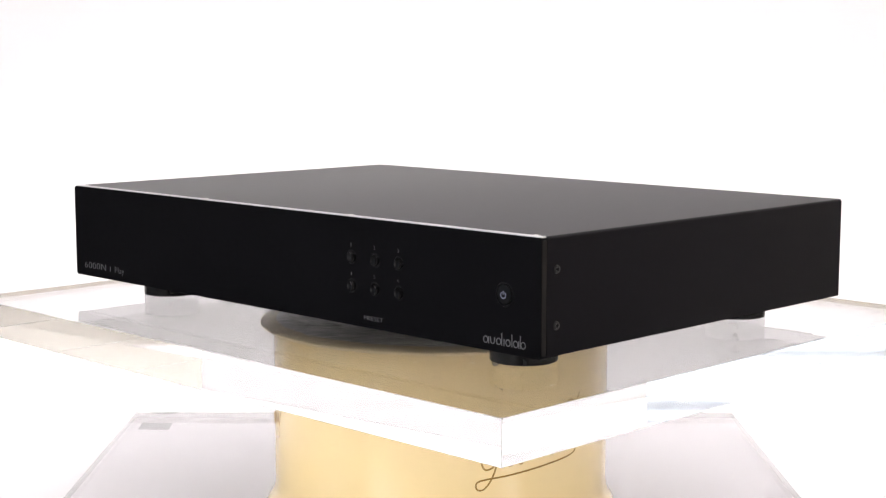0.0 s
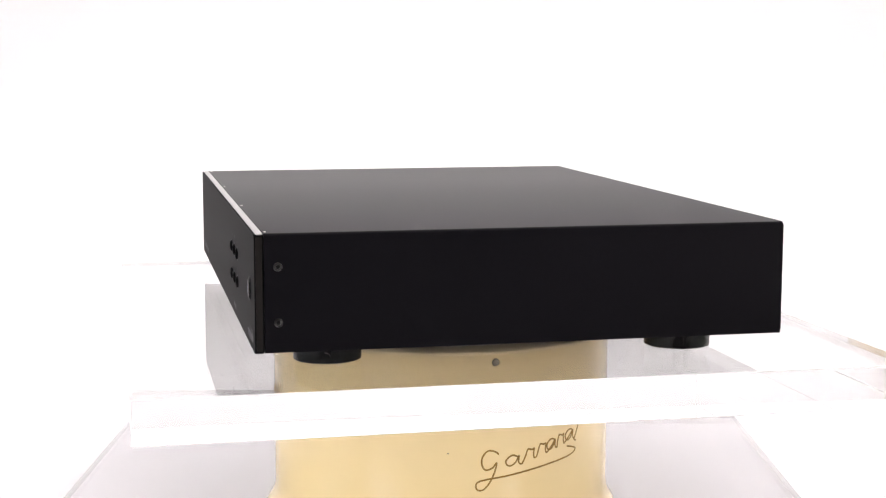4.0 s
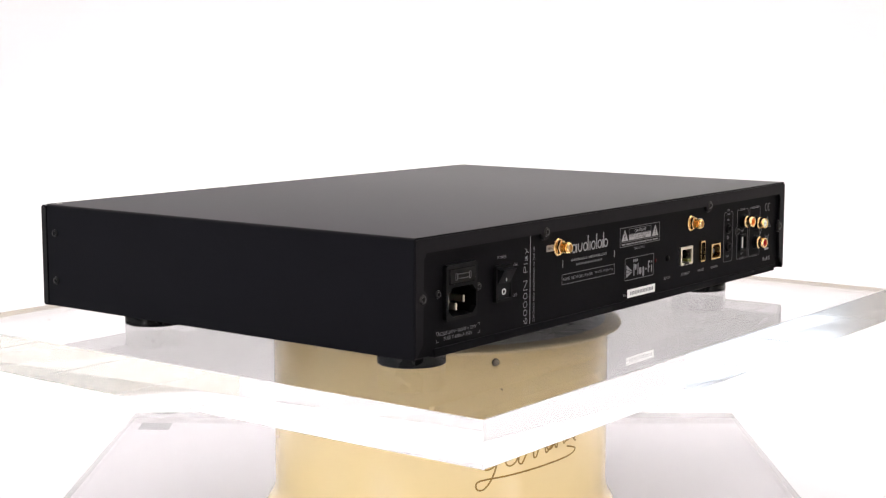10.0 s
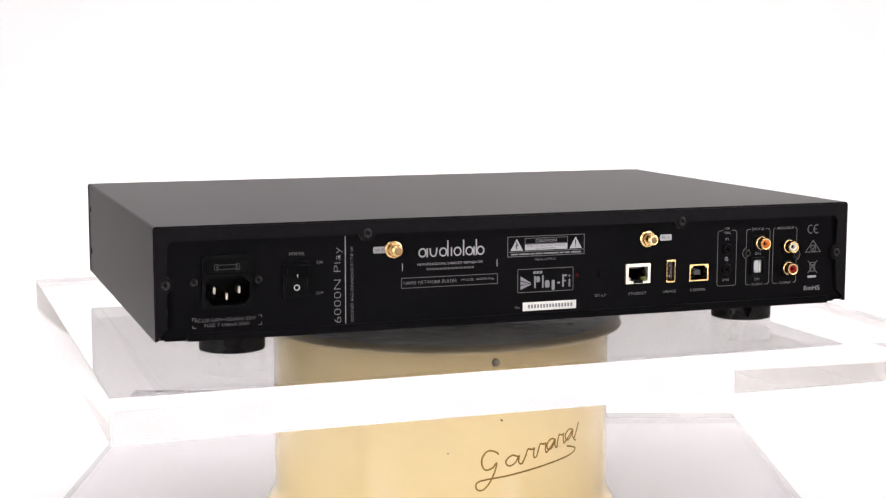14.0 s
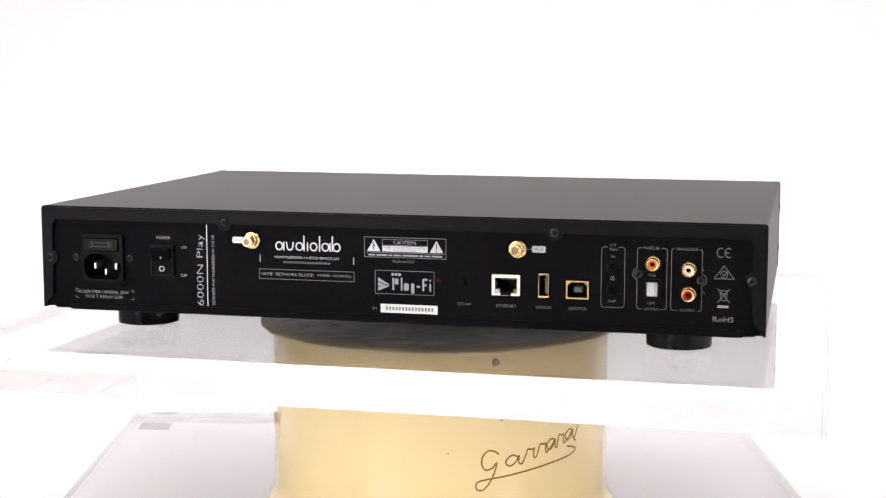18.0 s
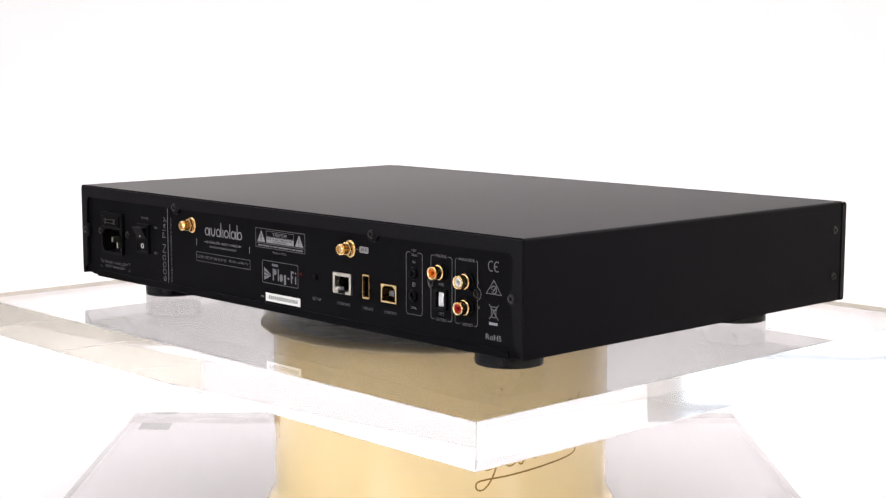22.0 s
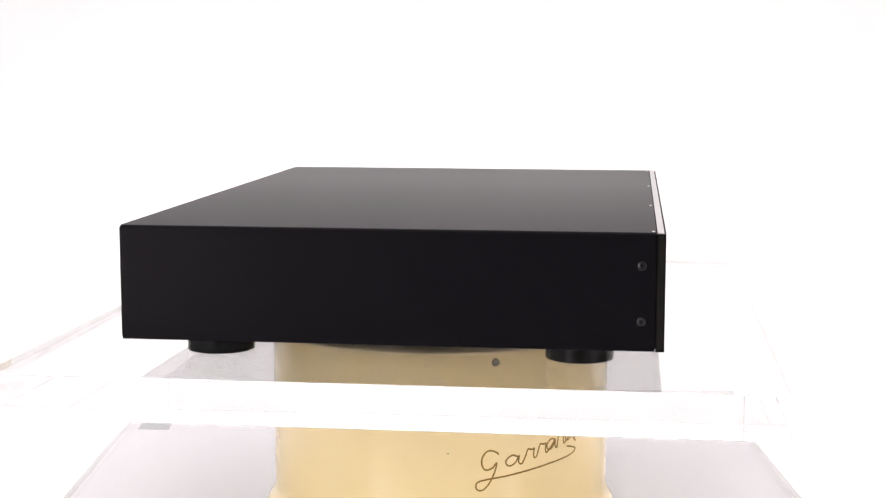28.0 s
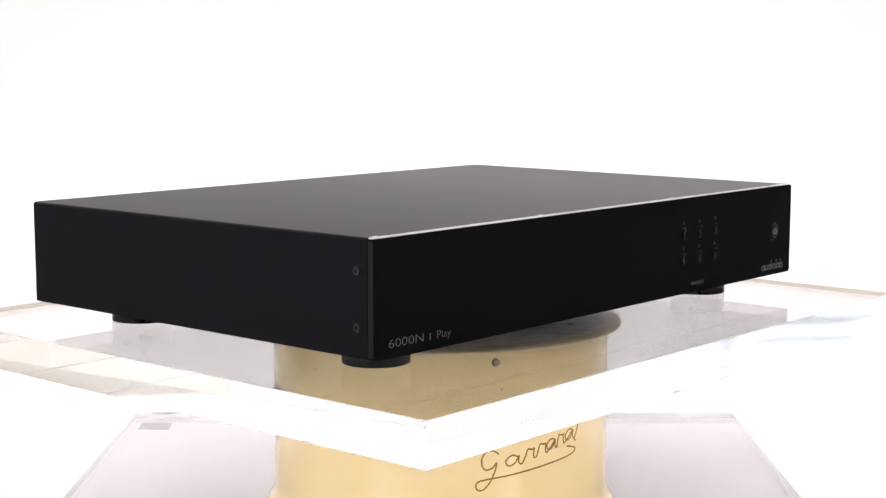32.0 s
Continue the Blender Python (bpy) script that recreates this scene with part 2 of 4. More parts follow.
def room():
    x0, x1, y0, y1, h = RX0, RX1, RYA, RYB, RH
    f = part("floor", box(bmx(), x0, x1, y0, y1, -0.1, 0.0), FLOOR)
    tagged(f, "grey vinyl floor of the photo room", "floor", kind="structure")
    for name, a, mat in (("wall_north", (x0 - 0.1, x1 + 0.1, y1, y1 + 0.1), WALL), ("wall_south", (x0 - 0.1, x1 + 0.1, y0 - 0.1, y0), WALL_DIM),
                         ("wall_east", (x1, x1 + 0.1, y0, y1), WALL_EAST)):
        w = part(name, box(bmx(), *a, 0.0, h), mat)
        tagged(w, "plain painted wall of the photo room", "wall", kind="structure")
    ya, yb, za, zb = WINDOW
    bm = bmx()
    for a in ((y0, ya, 0, h), (yb, y1, 0, h), (ya, yb, 0, za), (ya, yb, zb, h)):
        box(bm, x0 - 0.1, x0, a[0], a[1], a[2], a[3])
    tagged(part("wall_west", bm, WALL), "white wall with a tall daylit window", "wall", kind="structure")
    ceiling()
    window()


def ceiling():
    x0, x1, y0, y1, h = RX0, RX1, RYA, RYB, RH
    bm = bmx()
    cells = []
    nx, ny = 10, 9
    sx, sy = (x1 - x0) / nx, (y1 - y0) / ny
    # no panel is in view; those along the walls are added to brighten them
    lit = {(2, 5), (4, 5), (5, 5), (7, 5), (2, 6), (4, 6), (5, 6), (7, 6), (1, 6), (8, 6), (3, 3), (4, 3), (5, 3), (6, 3), (3, 7), (6, 7), (8, 4), (1, 4), (2, 7), (4, 7), (5, 7), (7, 7), (8, 5), (8, 3), (9, 4), (9, 3), (9, 5), (9, 6), (0, 7), (1, 7), (8, 7)}
    for i in range(nx):
        for j in range(ny):
            a, b = x0 + i * sx, y0 + j * sy
            if (i, j) in lit:
                cells.append((a, b))
            else:
                box(bm, a + 0.012, a + sx - 0.012, b + 0.012, b + sy - 0.012, h - 0.002, h + 0.02)
    box(bm, x0, x1, y0, y1, h + 0.02, h + 0.1)
    tagged(part("ceiling", bm, TILE), "suspended ceiling of pale fibre tiles", "ceiling", kind="structure")
    bm = bmx()
    for i in range(nx + 1):
        box(bm, x0 + i * sx - 0.012, x0 + i * sx + 0.012, y0, y1, h - 0.008, h + 0.019)
    for j in range(ny + 1):
        box(bm, x0, x1, y0 + j * sy - 0.012, y0 + j * sy + 0.012, h - 0.0085, h + 0.0185)
    tagged(part("trim_ceiling_grid", bm, GRID), "white metal grid that carries the ceiling tiles", "ceiling grid", kind="structure")
    first = new("ceiling_light")
    tagged(first, "unseen ceiling light panel, added to light the room", "ceiling light", group="ceiling light panels")
    part("frame", holed_flat(sx - 0.026, sy - 0.026, 0.02), GRID, first)
    part("diffuser", box(bmx(), -sx / 2 + 0.03, sx / 2 - 0.03, -sy / 2 + 0.03, sy / 2 - 0.03, 0.004, 0.012), GLOW, first, "glowing diffuser")
    for k, (a, b) in enumerate(cells):
        m = pose(a + sx / 2, b + sy / 2, h - 0.006)
        if k == 0:
            first.matrix_basis = m
        else:
            copy_thing(first, m)


def window():
    ya, yb, za, zb = WINDOW
    w = new("window_1")
    w.location = (RX0, (ya + yb) / 2, za)
    tagged(w, "bright daylit window with half-closed blinds", "window", kind="structure")
    a, b, h = ya - w.location.y, yb - w.location.y, zb - za
    bm = bmx()
    for y0, y1, z0, z1 in ((a, a + 0.05, 0, h), (b - 0.05, b, 0, h), (a + 0.05, b - 0.05, 0, 0.05), (a + 0.05, b - 0.05, h - 0.05, h), (-0.02, 0.02, 0.05, h - 0.05)):
        box(bm, -0.08, -0.03, y0, y1, z0, z1)
    part("window_frame", bm, GRID, w)
    part("pane", box(bmx(), -0.075, -0.070, a + 0.05, b - 0.05, 0.05, h - 0.05), DAYLIGHT, w, "bluish daylight glass")
    n = 12
    for k in range(n):
        z = 0.10 + (h - 0.2) * k / (n - 1)
        bm = box(bmx(), -0.025, 0.012, a + 0.03, b - 0.03, -0.002, 0.002)
        bm.transform(Matrix.Translation((0, 0, z)) @ Matrix.Rotation(radians(35), 4, "Y"))
        part("slat", bm, SLAT, w)


def curtain(x, y0, y1, z0, z1, fold, mat, label, side):
    """A hanging curtain with soft uneven folds along a wall, on a rail; side is 1 where it faces east."""
    c = new("curtain")
    c.location = (x, (y0 + y1) / 2, z0)
    tagged(c, label, "curtain")
    rnd = random.Random(int(100 * (y1 - y0)))
    w, h, t = y1 - y0, z1 - z0, 0.004
    n = 90
    at, line = 0.0, []
    for i in range(n + 1):
        at += rnd.uniform(0.6, 1.4) * 2 * math.pi * w / fold / n
        line.append((0.028 * math.sin(at) + 0.008 * math.sin(2.3 * at + 1), -w / 2 + w * i / n))
    bm = bmx()
    rows = []
    for k in range(5):
        g = 0.75 + 0.25 * k / 4
        rows.append([[bm.verts.new((side * (0.06 + g * a) + o, b, h * (1 - k / 4))) for a, b in line] for o in (-t / 2, t / 2)])
    for ra, rb in zip(rows, rows[1:]):
        for f in range(2):
            for i in range(n):
                bm.faces.new((ra[f][i], ra[f][i + 1], rb[f][i + 1], rb[f][i]))
        for i in (0, n):
            bm.faces.new((ra[0][i], ra[1][i], rb[1][i], rb[0][i]))
    for r in (rows[0], rows[-1]):
        for i in range(n):
            bm.faces.new((r[0][i], r[0][i + 1], r[1][i + 1], r[1][i]))
    part("cloth", bm, mat, c, smooth=True)
    part("rail", box(bmx(), side * 0.06 - 0.012, side * 0.06 + 0.012, -w / 2 - 0.06, w / 2 + 0.06, h + 0.002, h + 0.026, 0.004), GRID, c)


def holed_flat(w, d, rim):
    bm = bmx()
    for a in ((-w / 2, w / 2, -d / 2, -d / 2 + rim), (-w / 2, w / 2, d / 2 - rim, d / 2),
              (-w / 2, -w / 2 + rim, -d / 2 + rim, d / 2 - rim), (w / 2 - rim, w / 2, -d / 2 + rim, d / 2 - rim)):
        box(bm, *a, 0.0, 0.014)
    return bm


def softbox(x, y, turn):
    """A tall photo light on a stand."""
    s = new("softbox")
    s.matrix_basis = pose(x, y, 0, 0, 0, turn)
    tagged(s, "tall black softbox on a stand, switched on", "studio light", group="softboxes")
    part("cloth", box(bmx(), -0.34, 0.34, -0.012, 0.0, 0.55, 1.95, 0.004), SOFT, s, "glowing white diffuser cloth")
    bm = bmx()
    a = [bm.verts.new(v) for v in ((-0.36, 0.004, 0.53), (0.36, 0.004, 0.53), (0.36, 0.004, 1.97), (-0.36, 0.004, 1.97))]
    b = [bm.verts.new(v) for v in ((-0.08, 0.30, 1.15), (0.08, 0.30, 1.15), (0.08, 0.30, 1.35), (-0.08, 0.30, 1.35))]
    for k in range(4):
        bm.faces.new((a[k], a[(k + 1) % 4], b[(k + 1) % 4], b[k]))
    bm.faces.new(b)
    bm.faces.new(a)
    part("shell", bm, PLASTIC, s)
    part("pole", turned(bmx(), [(0, 0.02), (0.015, 0.02), (0.015, 1.20), (0, 1.20)], Matrix.Translation((0, 0.2, 0)), 16), SCREW, s)
    for k in range(3):
        m = Matrix.Translation((0, 0.2, 0)) @ Matrix.Rotation(radians(120 * k), 4, "Z")
        bm = box(bmx(), 0, 0.36, -0.012, 0.012, 0.0, 0.02)
        bm.transform(m)
        part("leg", bm, SCREW, s)


def paper_sweep():
    """A wide roll of white paper that lies on the table's rear, curves up and hangs from a crossbar."""
    b = new("paper_sweep")
    b.location = (0.072, 0, TABLE)
    tagged(b, "seamless white paper sweep covering the table and hung behind it", "backdrop")
    y0, yb, r, top, t = -1.24, 0.98, 0.34, 1.62, 0.0006
    mid = [(y0, 0.0005)] + [(yb - r + r * math.sin(a), 0.0005 + r - r * math.cos(a)) for a in (radians(90 * i / 16) for i in range(17))] + [(yb, top)]
    bm = bmx()
    under = [(y0, 0.0002)] + [(yb - r + (r + t) * math.sin(a), 0.0005 + r - (r + t) * math.cos(a)) for a in (radians(90 * i / 16) for i in range(17))] + [(yb + t, top)]
    ring = [[bm.verts.new((x, y, z)) for x in (-0.674, 0.674)] for y, z in mid + under[::-1]]
    for i in range(len(ring)):
        a, c = ring[i], ring[(i + 1) % len(ring)]
        bm.faces.new((a[0], a[1], c[1], c[0]))
    for k in (0, 1):
        bm.faces.new([p[k] for p in ring])
    part("paper", bm, BOARD, b, smooth=True)
    m = Matrix.Translation((-1.2, yb + 0.03, top)) @ Matrix.Rotation(radians(90), 4, "Y")
    part("crossbar", turned(bmx(), [(0, 0), (0.028, 0), (0.028, 2.4), (0, 2.4)], m, 24), GRID, b, smooth=True)
    for x in (-1.16, 1.16):
        part("stand", turned(bmx(), [(0, -TABLE), (0.20, -TABLE), (0.20, 0.015 - TABLE), (0.016, 0.03 - TABLE), (0.016, top - 0.03), (0, top - 0.03)], Matrix.Translation((x, yb + 0.03, 0)), 24), GRID, b, smooth=True)


def table():
    t = new("display_table")
    t.location = (0, 0, 0)
    tagged(t, "plain matt white display table", "table")
    x0, x1, y0, y1 = -0.606, 0.75, -1.25, 0.92
    part("tabletop", box(bmx(), x0, x1, y0, y1, TABLE - 0.04, TABLE, 0.003), PAPER, t)
    for x in (x0 + 0.05, x1 - 0.05):
        for y in (y0 + 0.05, y1 - 0.05):
            part("leg", box(bmx(), x - 0.025, x + 0.025, y - 0.025, y + 0.025, 0.0, TABLE - 0.04, 0.002), PAPER, t)


# ---------------------------------------------------------------- the display stand
def base_plate():
    bm = box(bmx(), -0.2655, 0.2540, -0.262, 0.2555, TABLE + 0.0012, PLATE_TOP)
    ob = part("foot_plate", bm, CLEAR_GREY)
    ob.visible_shadow = False
    tagged(ob, "thick clear square acrylic foot plate on the white table", "plate")
    bm = box(bmx(), -0.2565, -0.2303, 0.2165, 0.2380, TABLE + 0.0006, TABLE + 0.0010)
    tp = part("tape_piece", bm, TAPE)
    tagged(tp, "small grey tape square on the paper under the acrylic", "tape")


DRUM_R = 0.1155


def drum():
    d = new("drum_stand")
    d.location = (0, 0, PLATE_TOP)
    tagged(d, "cream lacquered drum stand with a steel cap", "display stand")
    h = DISC_TOP - PLATE_TOP
    prof = [(0, 0), (0.1212, 0), (0.1218, 0.0010), (0.1208, 0.0035), (0.1186, 0.0070), (0.1168, 0.0110), (0.1158, 0.0160),
            (DRUM_R, 0.022), (DRUM_R, h - 0.0042), (0, h - 0.0042)]
    part("drum", turned(bmx(), prof, seg=160), CREAM, d, smooth=True)
    prof = [(0, h - 0.0040), (0.1205, h - 0.0040), (0.1228, h - 0.0037), (0.1240, h - 0.0030), (0.1243, h - 0.0022), (0.1238, h - 0.0014), (0.1222, h - 0.0007), (0.1195, h - 0.0002), (0.1160, h), (0, h)]
    part("rim", turned(bmx(), prof, seg=160), CREAM_RIM, d, "worn rounded rim", smooth=True)
    part("steel_cap", turned(bmx(), [(0, h + 0.0002), (0.1135, h + 0.0001), (0.1128, h + 0.0003), (0.109, h + 0.0006), (0, h + 0.0006)], seg=128), STEEL, d,
         "scuffed grey steel cap", smooth=True)
    top = SLAB_BOTTOM - 0.0002 - PLATE_TOP
    hub = [(0, h + 0.0006), (0.034, h + 0.0006), (0.034, h + 0.0016), (0.030, h + 0.0022), (0.030, top), (0, top)]
    part("hub", turned(bmx(), hub, seg=48), STEEL, d, smooth=True)
    # grub screw in the rim
    a = radians(17.2)
    m = Matrix.Translation((DRUM_R * math.sin(a), -DRUM_R * math.cos(a), h - 0.0103)) @ Matrix.Rotation(a, 4, "Z") @ Matrix.Rotation(radians(90), 4, "X")
    g = part("grub_screw", turned(bmx(), [(0.0009, 0.0002), (0.0010, 0.0006), (0.0016, 0.0007), (0.0021, 0.0), (0.0021, -0.002), (0, -0.002), (0, 0.0002), (0.0009, 0.0002)], m, 20),
             SCREW_PALE, d, "grey hollow grub screw", smooth=True)
    part("thread_ring", turned(bmx(), [(0.0019, 0.0002), (0.0021, 0.0005), (0.0024, 0.0004), (0.0025, 0.0), (0.0019, -0.0004)], m, 20), SCREW, g)
    # the painted script emblems, drawn as plain swashes
    for turn in (0.0, -119.0, 120.5):
        bm = bmx()
        for line in EMBLEM:
            drum_line(bm, [(a + turn, z) for a, z in smooth_line(line)], 0.0011, h)
        part("painted_emblem", bm, BRONZE, d, "gold-brown painted swash")
    bm = bmx()
    drum_line(bm, [(2.0, -89.4), (2.4, -89.7)], 0.0007, h)
    part("speck", bm, SPECK, d)
    bm = bmx()
    drum_line(bm, [(18.9, -69.2), (19.6, -70.2)], 0.0009, h)
    part("speck", bm, SPECK, d)


SWASH = {"loop": ((0.72, 0.80), (0.42, 0.98), (0.10, 0.62), (0.10, 0.18), (0.34, 0.02), (0.62, 0.34), (0.80, 0.88), (0.78, 0.30), (0.96, 0.10)),
         "hump": ((0.08, 0.30), (0.24, 0.86), (0.40, 0.92), (0.62, 0.84), (0.78, 0.92), (0.74, 0.45), (0.80, 0.08), (0.98, 0.14))}
EMBLEM = [
    [(18.4, -91.5), (17.2, -89.6), (14.9, -88.8), (13.1, -92.5), (12.9, -97.5), (14.1, -101.0), (16.3, -100.0), (17.7, -96.8), (17.0, -103.0),
     (15.2, -110.0), (13.1, -113.8), (11.3, -113.2), (11.3, -109.0), (14.4, -107.2), (19.8, -106.2), (28.0, -104.2), (37.0, -102.0), (44.8, -100.1),
     (48.2, -98.4), (49.2, -96.2), (47.4, -94.6), (44.7, -93.3)],
    # a row of loops and rounded slanting humps, then a tall last stroke
    [(20.4 + 3.95 * at + wide * a, -99.8 + 1.75 * at + 7.0 * b) for at, wide, shape in
     ((0.0, 6.2, "loop"), (1.75, 4.6, "hump"), (2.95, 4.4, "hump"), (3.85, 4.8, "loop"), (5.0, 4.0, "hump"), (5.9, 5.2, "loop"))
     for a, b in SWASH[shape]]
    + [(51.0, -79.6), (49.6, -85.6), (48.6, -90.0), (49.6, -91.0)],
]


def smooth_line(pts, n=5):
    """A Catmull-Rom line through the points."""
    out = []
    p = [pts[0]] + list(pts) + [pts[-1]]
    for i in range(1, len(p) - 2):
        a, b, c, d = (Vector(v) for v in p[i - 1:i + 3])
        for k in range(n):
            t = k / n
            out.append(tuple(0.5 * ((2 * b) + (c - a) * t + (2 * a - 5 * b + 4 * c - d) * t * t + (3 * b - a - 3 * c + d) * t ** 3)))
    out.append(pts[-1])
    return out


def drum_line(bm, pts, width, h):
    """A thin raised line on the drum through (degrees, millimetres under the case) points."""
    k = radians(1) * DRUM_R
    flat = [Vector((a * k, Z0 + z / 1000 - PLATE_TOP)) for a, z in pts]
    prev = None
    for i, p in enumerate(flat):
        d = (flat[min(i + 1, len(flat) - 1)] - flat[max(i - 1, 0)]).normalized()
        n = Vector((-d.y, d.x)) * width / 2
        ring = []
        for q, r in ((p + n, DRUM_R + 0.00002), (p + n * 0.6, DRUM_R + 0.00018), (p - n * 0.6, DRUM_R + 0.00018), (p - n, DRUM_R + 0.00002)):
            a = q.x / DRUM_R
            ring.append(bm.verts.new((r * math.sin(a), -r * math.cos(a), q.y)))
        if prev:
            for u in range(3):
                bm.faces.new((prev[u], prev[u + 1], ring[u + 1], ring[u]))
        prev = ring


SLAB = (-0.2595, 0.2545, -0.2148, 0.2190)


def slab():
    x0, x1, y0, y1 = SLAB
    s = new("acrylic_slab")
    s.location = (0, 0, SLAB_BOTTOM)
    tagged(s, "thick clear acrylic slab turning on the drum stand", "slab")
    bm = box(bmx(), x0, x1, y0, y1, 0.0, SLAB_T)
    bmesh.ops.bevel(bm, geom=list(bm.edges), offset=0.0002, segments=1, affect="EDGES")
    for f in bm.faces:
        n = sorted(abs(v) for v in f.normal)
        f.material_index = 2 if n[2] < 0.99 else (0 if abs(f.normal.z) > 0.9 else 1)
    ob = part("slab", bm, CLEAR, s)
    ob.data.materials.append(CLEAR_SIDE)
    ob.data.materials.append(ARRIS)
    rnd = random.Random(7)
    bm = bmx()
    for i in range(26):
        x, y = rnd.uniform(x0 + 0.01, x1 - 0.01), rnd.uniform(y0 + 0.01, y1 - 0.01)
        if abs(x) < 0.13 and rnd.random() < 0.35:
            continue
        a, ln, cv = rnd.uniform(0, 6.28), rnd.uniform(0.0015, 0.007), rnd.uniform(-0.6, 0.6)
        prev = None
        for k in range(6):
            t = k / 5 - 0.5
            px = x + math.cos(a) * ln * t - math.sin(a) * ln * cv * t * t
            py = y + math.sin(a) * ln * t + math.cos(a) * ln * cv * t * t
            w = 0.00016 * (1 - (2 * t) ** 2) + 0.00003
            pair = [bm.verts.new((px - math.sin(a) * w, py + math.cos(a) * w, SLAB_T + 0.00006)),
                    bm.verts.new((px + math.sin(a) * w, py - math.cos(a) * w, SLAB_T + 0.00006))]
            if prev:
                bm.faces.new((prev[0], prev[1], pair[1], pair[0]))
            prev = pair
    part("scratches", bm, SCRATCH, s, "fine pale scratches")
    bm = bmx()
    for i in range(280):
        a, rr = rnd.uniform(0, 6.28), rnd.uniform(0.05, 0.130)
        ln, b, w = rnd.uniform(0.003, 0.026), a + rnd.uniform(0.6, 2.5), rnd.choice((0.00012, 0.00018, 0.00030, 0.00055))
        x, y, cv = rr * math.cos(a), rr * math.sin(a), rnd.uniform(-0.4, 0.4)
        prev = None
        for k in range(8):
            t = k / 7 - 0.5
            px = x + math.cos(b) * ln * t - math.sin(b) * ln * cv * t * t
            py = y + math.sin(b) * ln * t + math.cos(b) * ln * cv * t * t
            pair = [bm.verts.new((px - math.sin(b) * w, py + math.cos(b) * w, -0.00005)), bm.verts.new((px + math.sin(b) * w, py - math.cos(b) * w, -0.00005))]
            if prev:
                bm.faces.new((prev[0], prev[1], pair[1], pair[0]))
            prev = pair
    part("underside_scratches", bm, SCRATCH, s, "long pale scratches underneath")
    bm = bmx()
    for i in range(14):
        x, y, r = rnd.uniform(x0, x1), rnd.uniform(y0, y1), rnd.uniform(0.0003, 0.0008)
        turned(bm, [(0, 0), (r, 0), (r * 0.6, r * 0.4), (0, r * 0.5)], Matrix.Translation((x, y, SLAB_T + 0.00003)), 7)
    for i in range(4):
        r = rnd.uniform(0.0003, 0.0006)
        m = Matrix.Translation((rnd.uniform(x0, x1), y0 - 0.0001, rnd.uniform(0.003, 0.02))) @ Matrix.Rotation(radians(90), 4, "X")
        turned(bm, [(0, 0), (r, 0), (r * 0.6, r * 0.4), (0, r * 0.5)], m, 7)
    part("dust_specks", bm, SPECK, s, "tiny dark dust specks")
    return s


# ---------------------------------------------------------------- the player
CX0, CX1 = -0.2245, 0.2206     # sides of the case
CY0, CY1 = -0.1487, 0.1506     # fascia front, rear lip
CH = 0.0640                    # height of the case
RY = 0.1487                    # rear panel
FY = CY0                       # fascia front


def up(z):
    """Millimetres over the case's underside, as metres over the slab."""
    return z / 1000 + FOOT


def on_face(face, x, z, out=0.0):
    """The pose of a fitting on a face of the case, its z axis pointing outwards; x and z in millimetres."""
    if face == "rear":
        return pose(x / 1000, RY + out, up(z), 90, 0, 180)
    if face == "front":
        return pose(x / 1000, FY - out, up(z), 90, 0, 0)
    if face == "right":
        return pose(CX1 + out, x / 1000, up(z), 90, 0, 90)
    return pose(CX0 - out, x / 1000, up(z), 90, 0, -90)


def player():
    p = new("network_player")
    p.location = (0, 0, SLAB_TOP)
    tagged(p, "slim black metal hi-fi network player on round feet", "audio player")
    case(p)
    fascia(p)
    before = set(p.children)
    rear(p)
    for ob in set(p.children) - before:
        ob.location.x += 0.0009          # the rear fittings sit a little off the middle
    rear_lip(p)
    return p


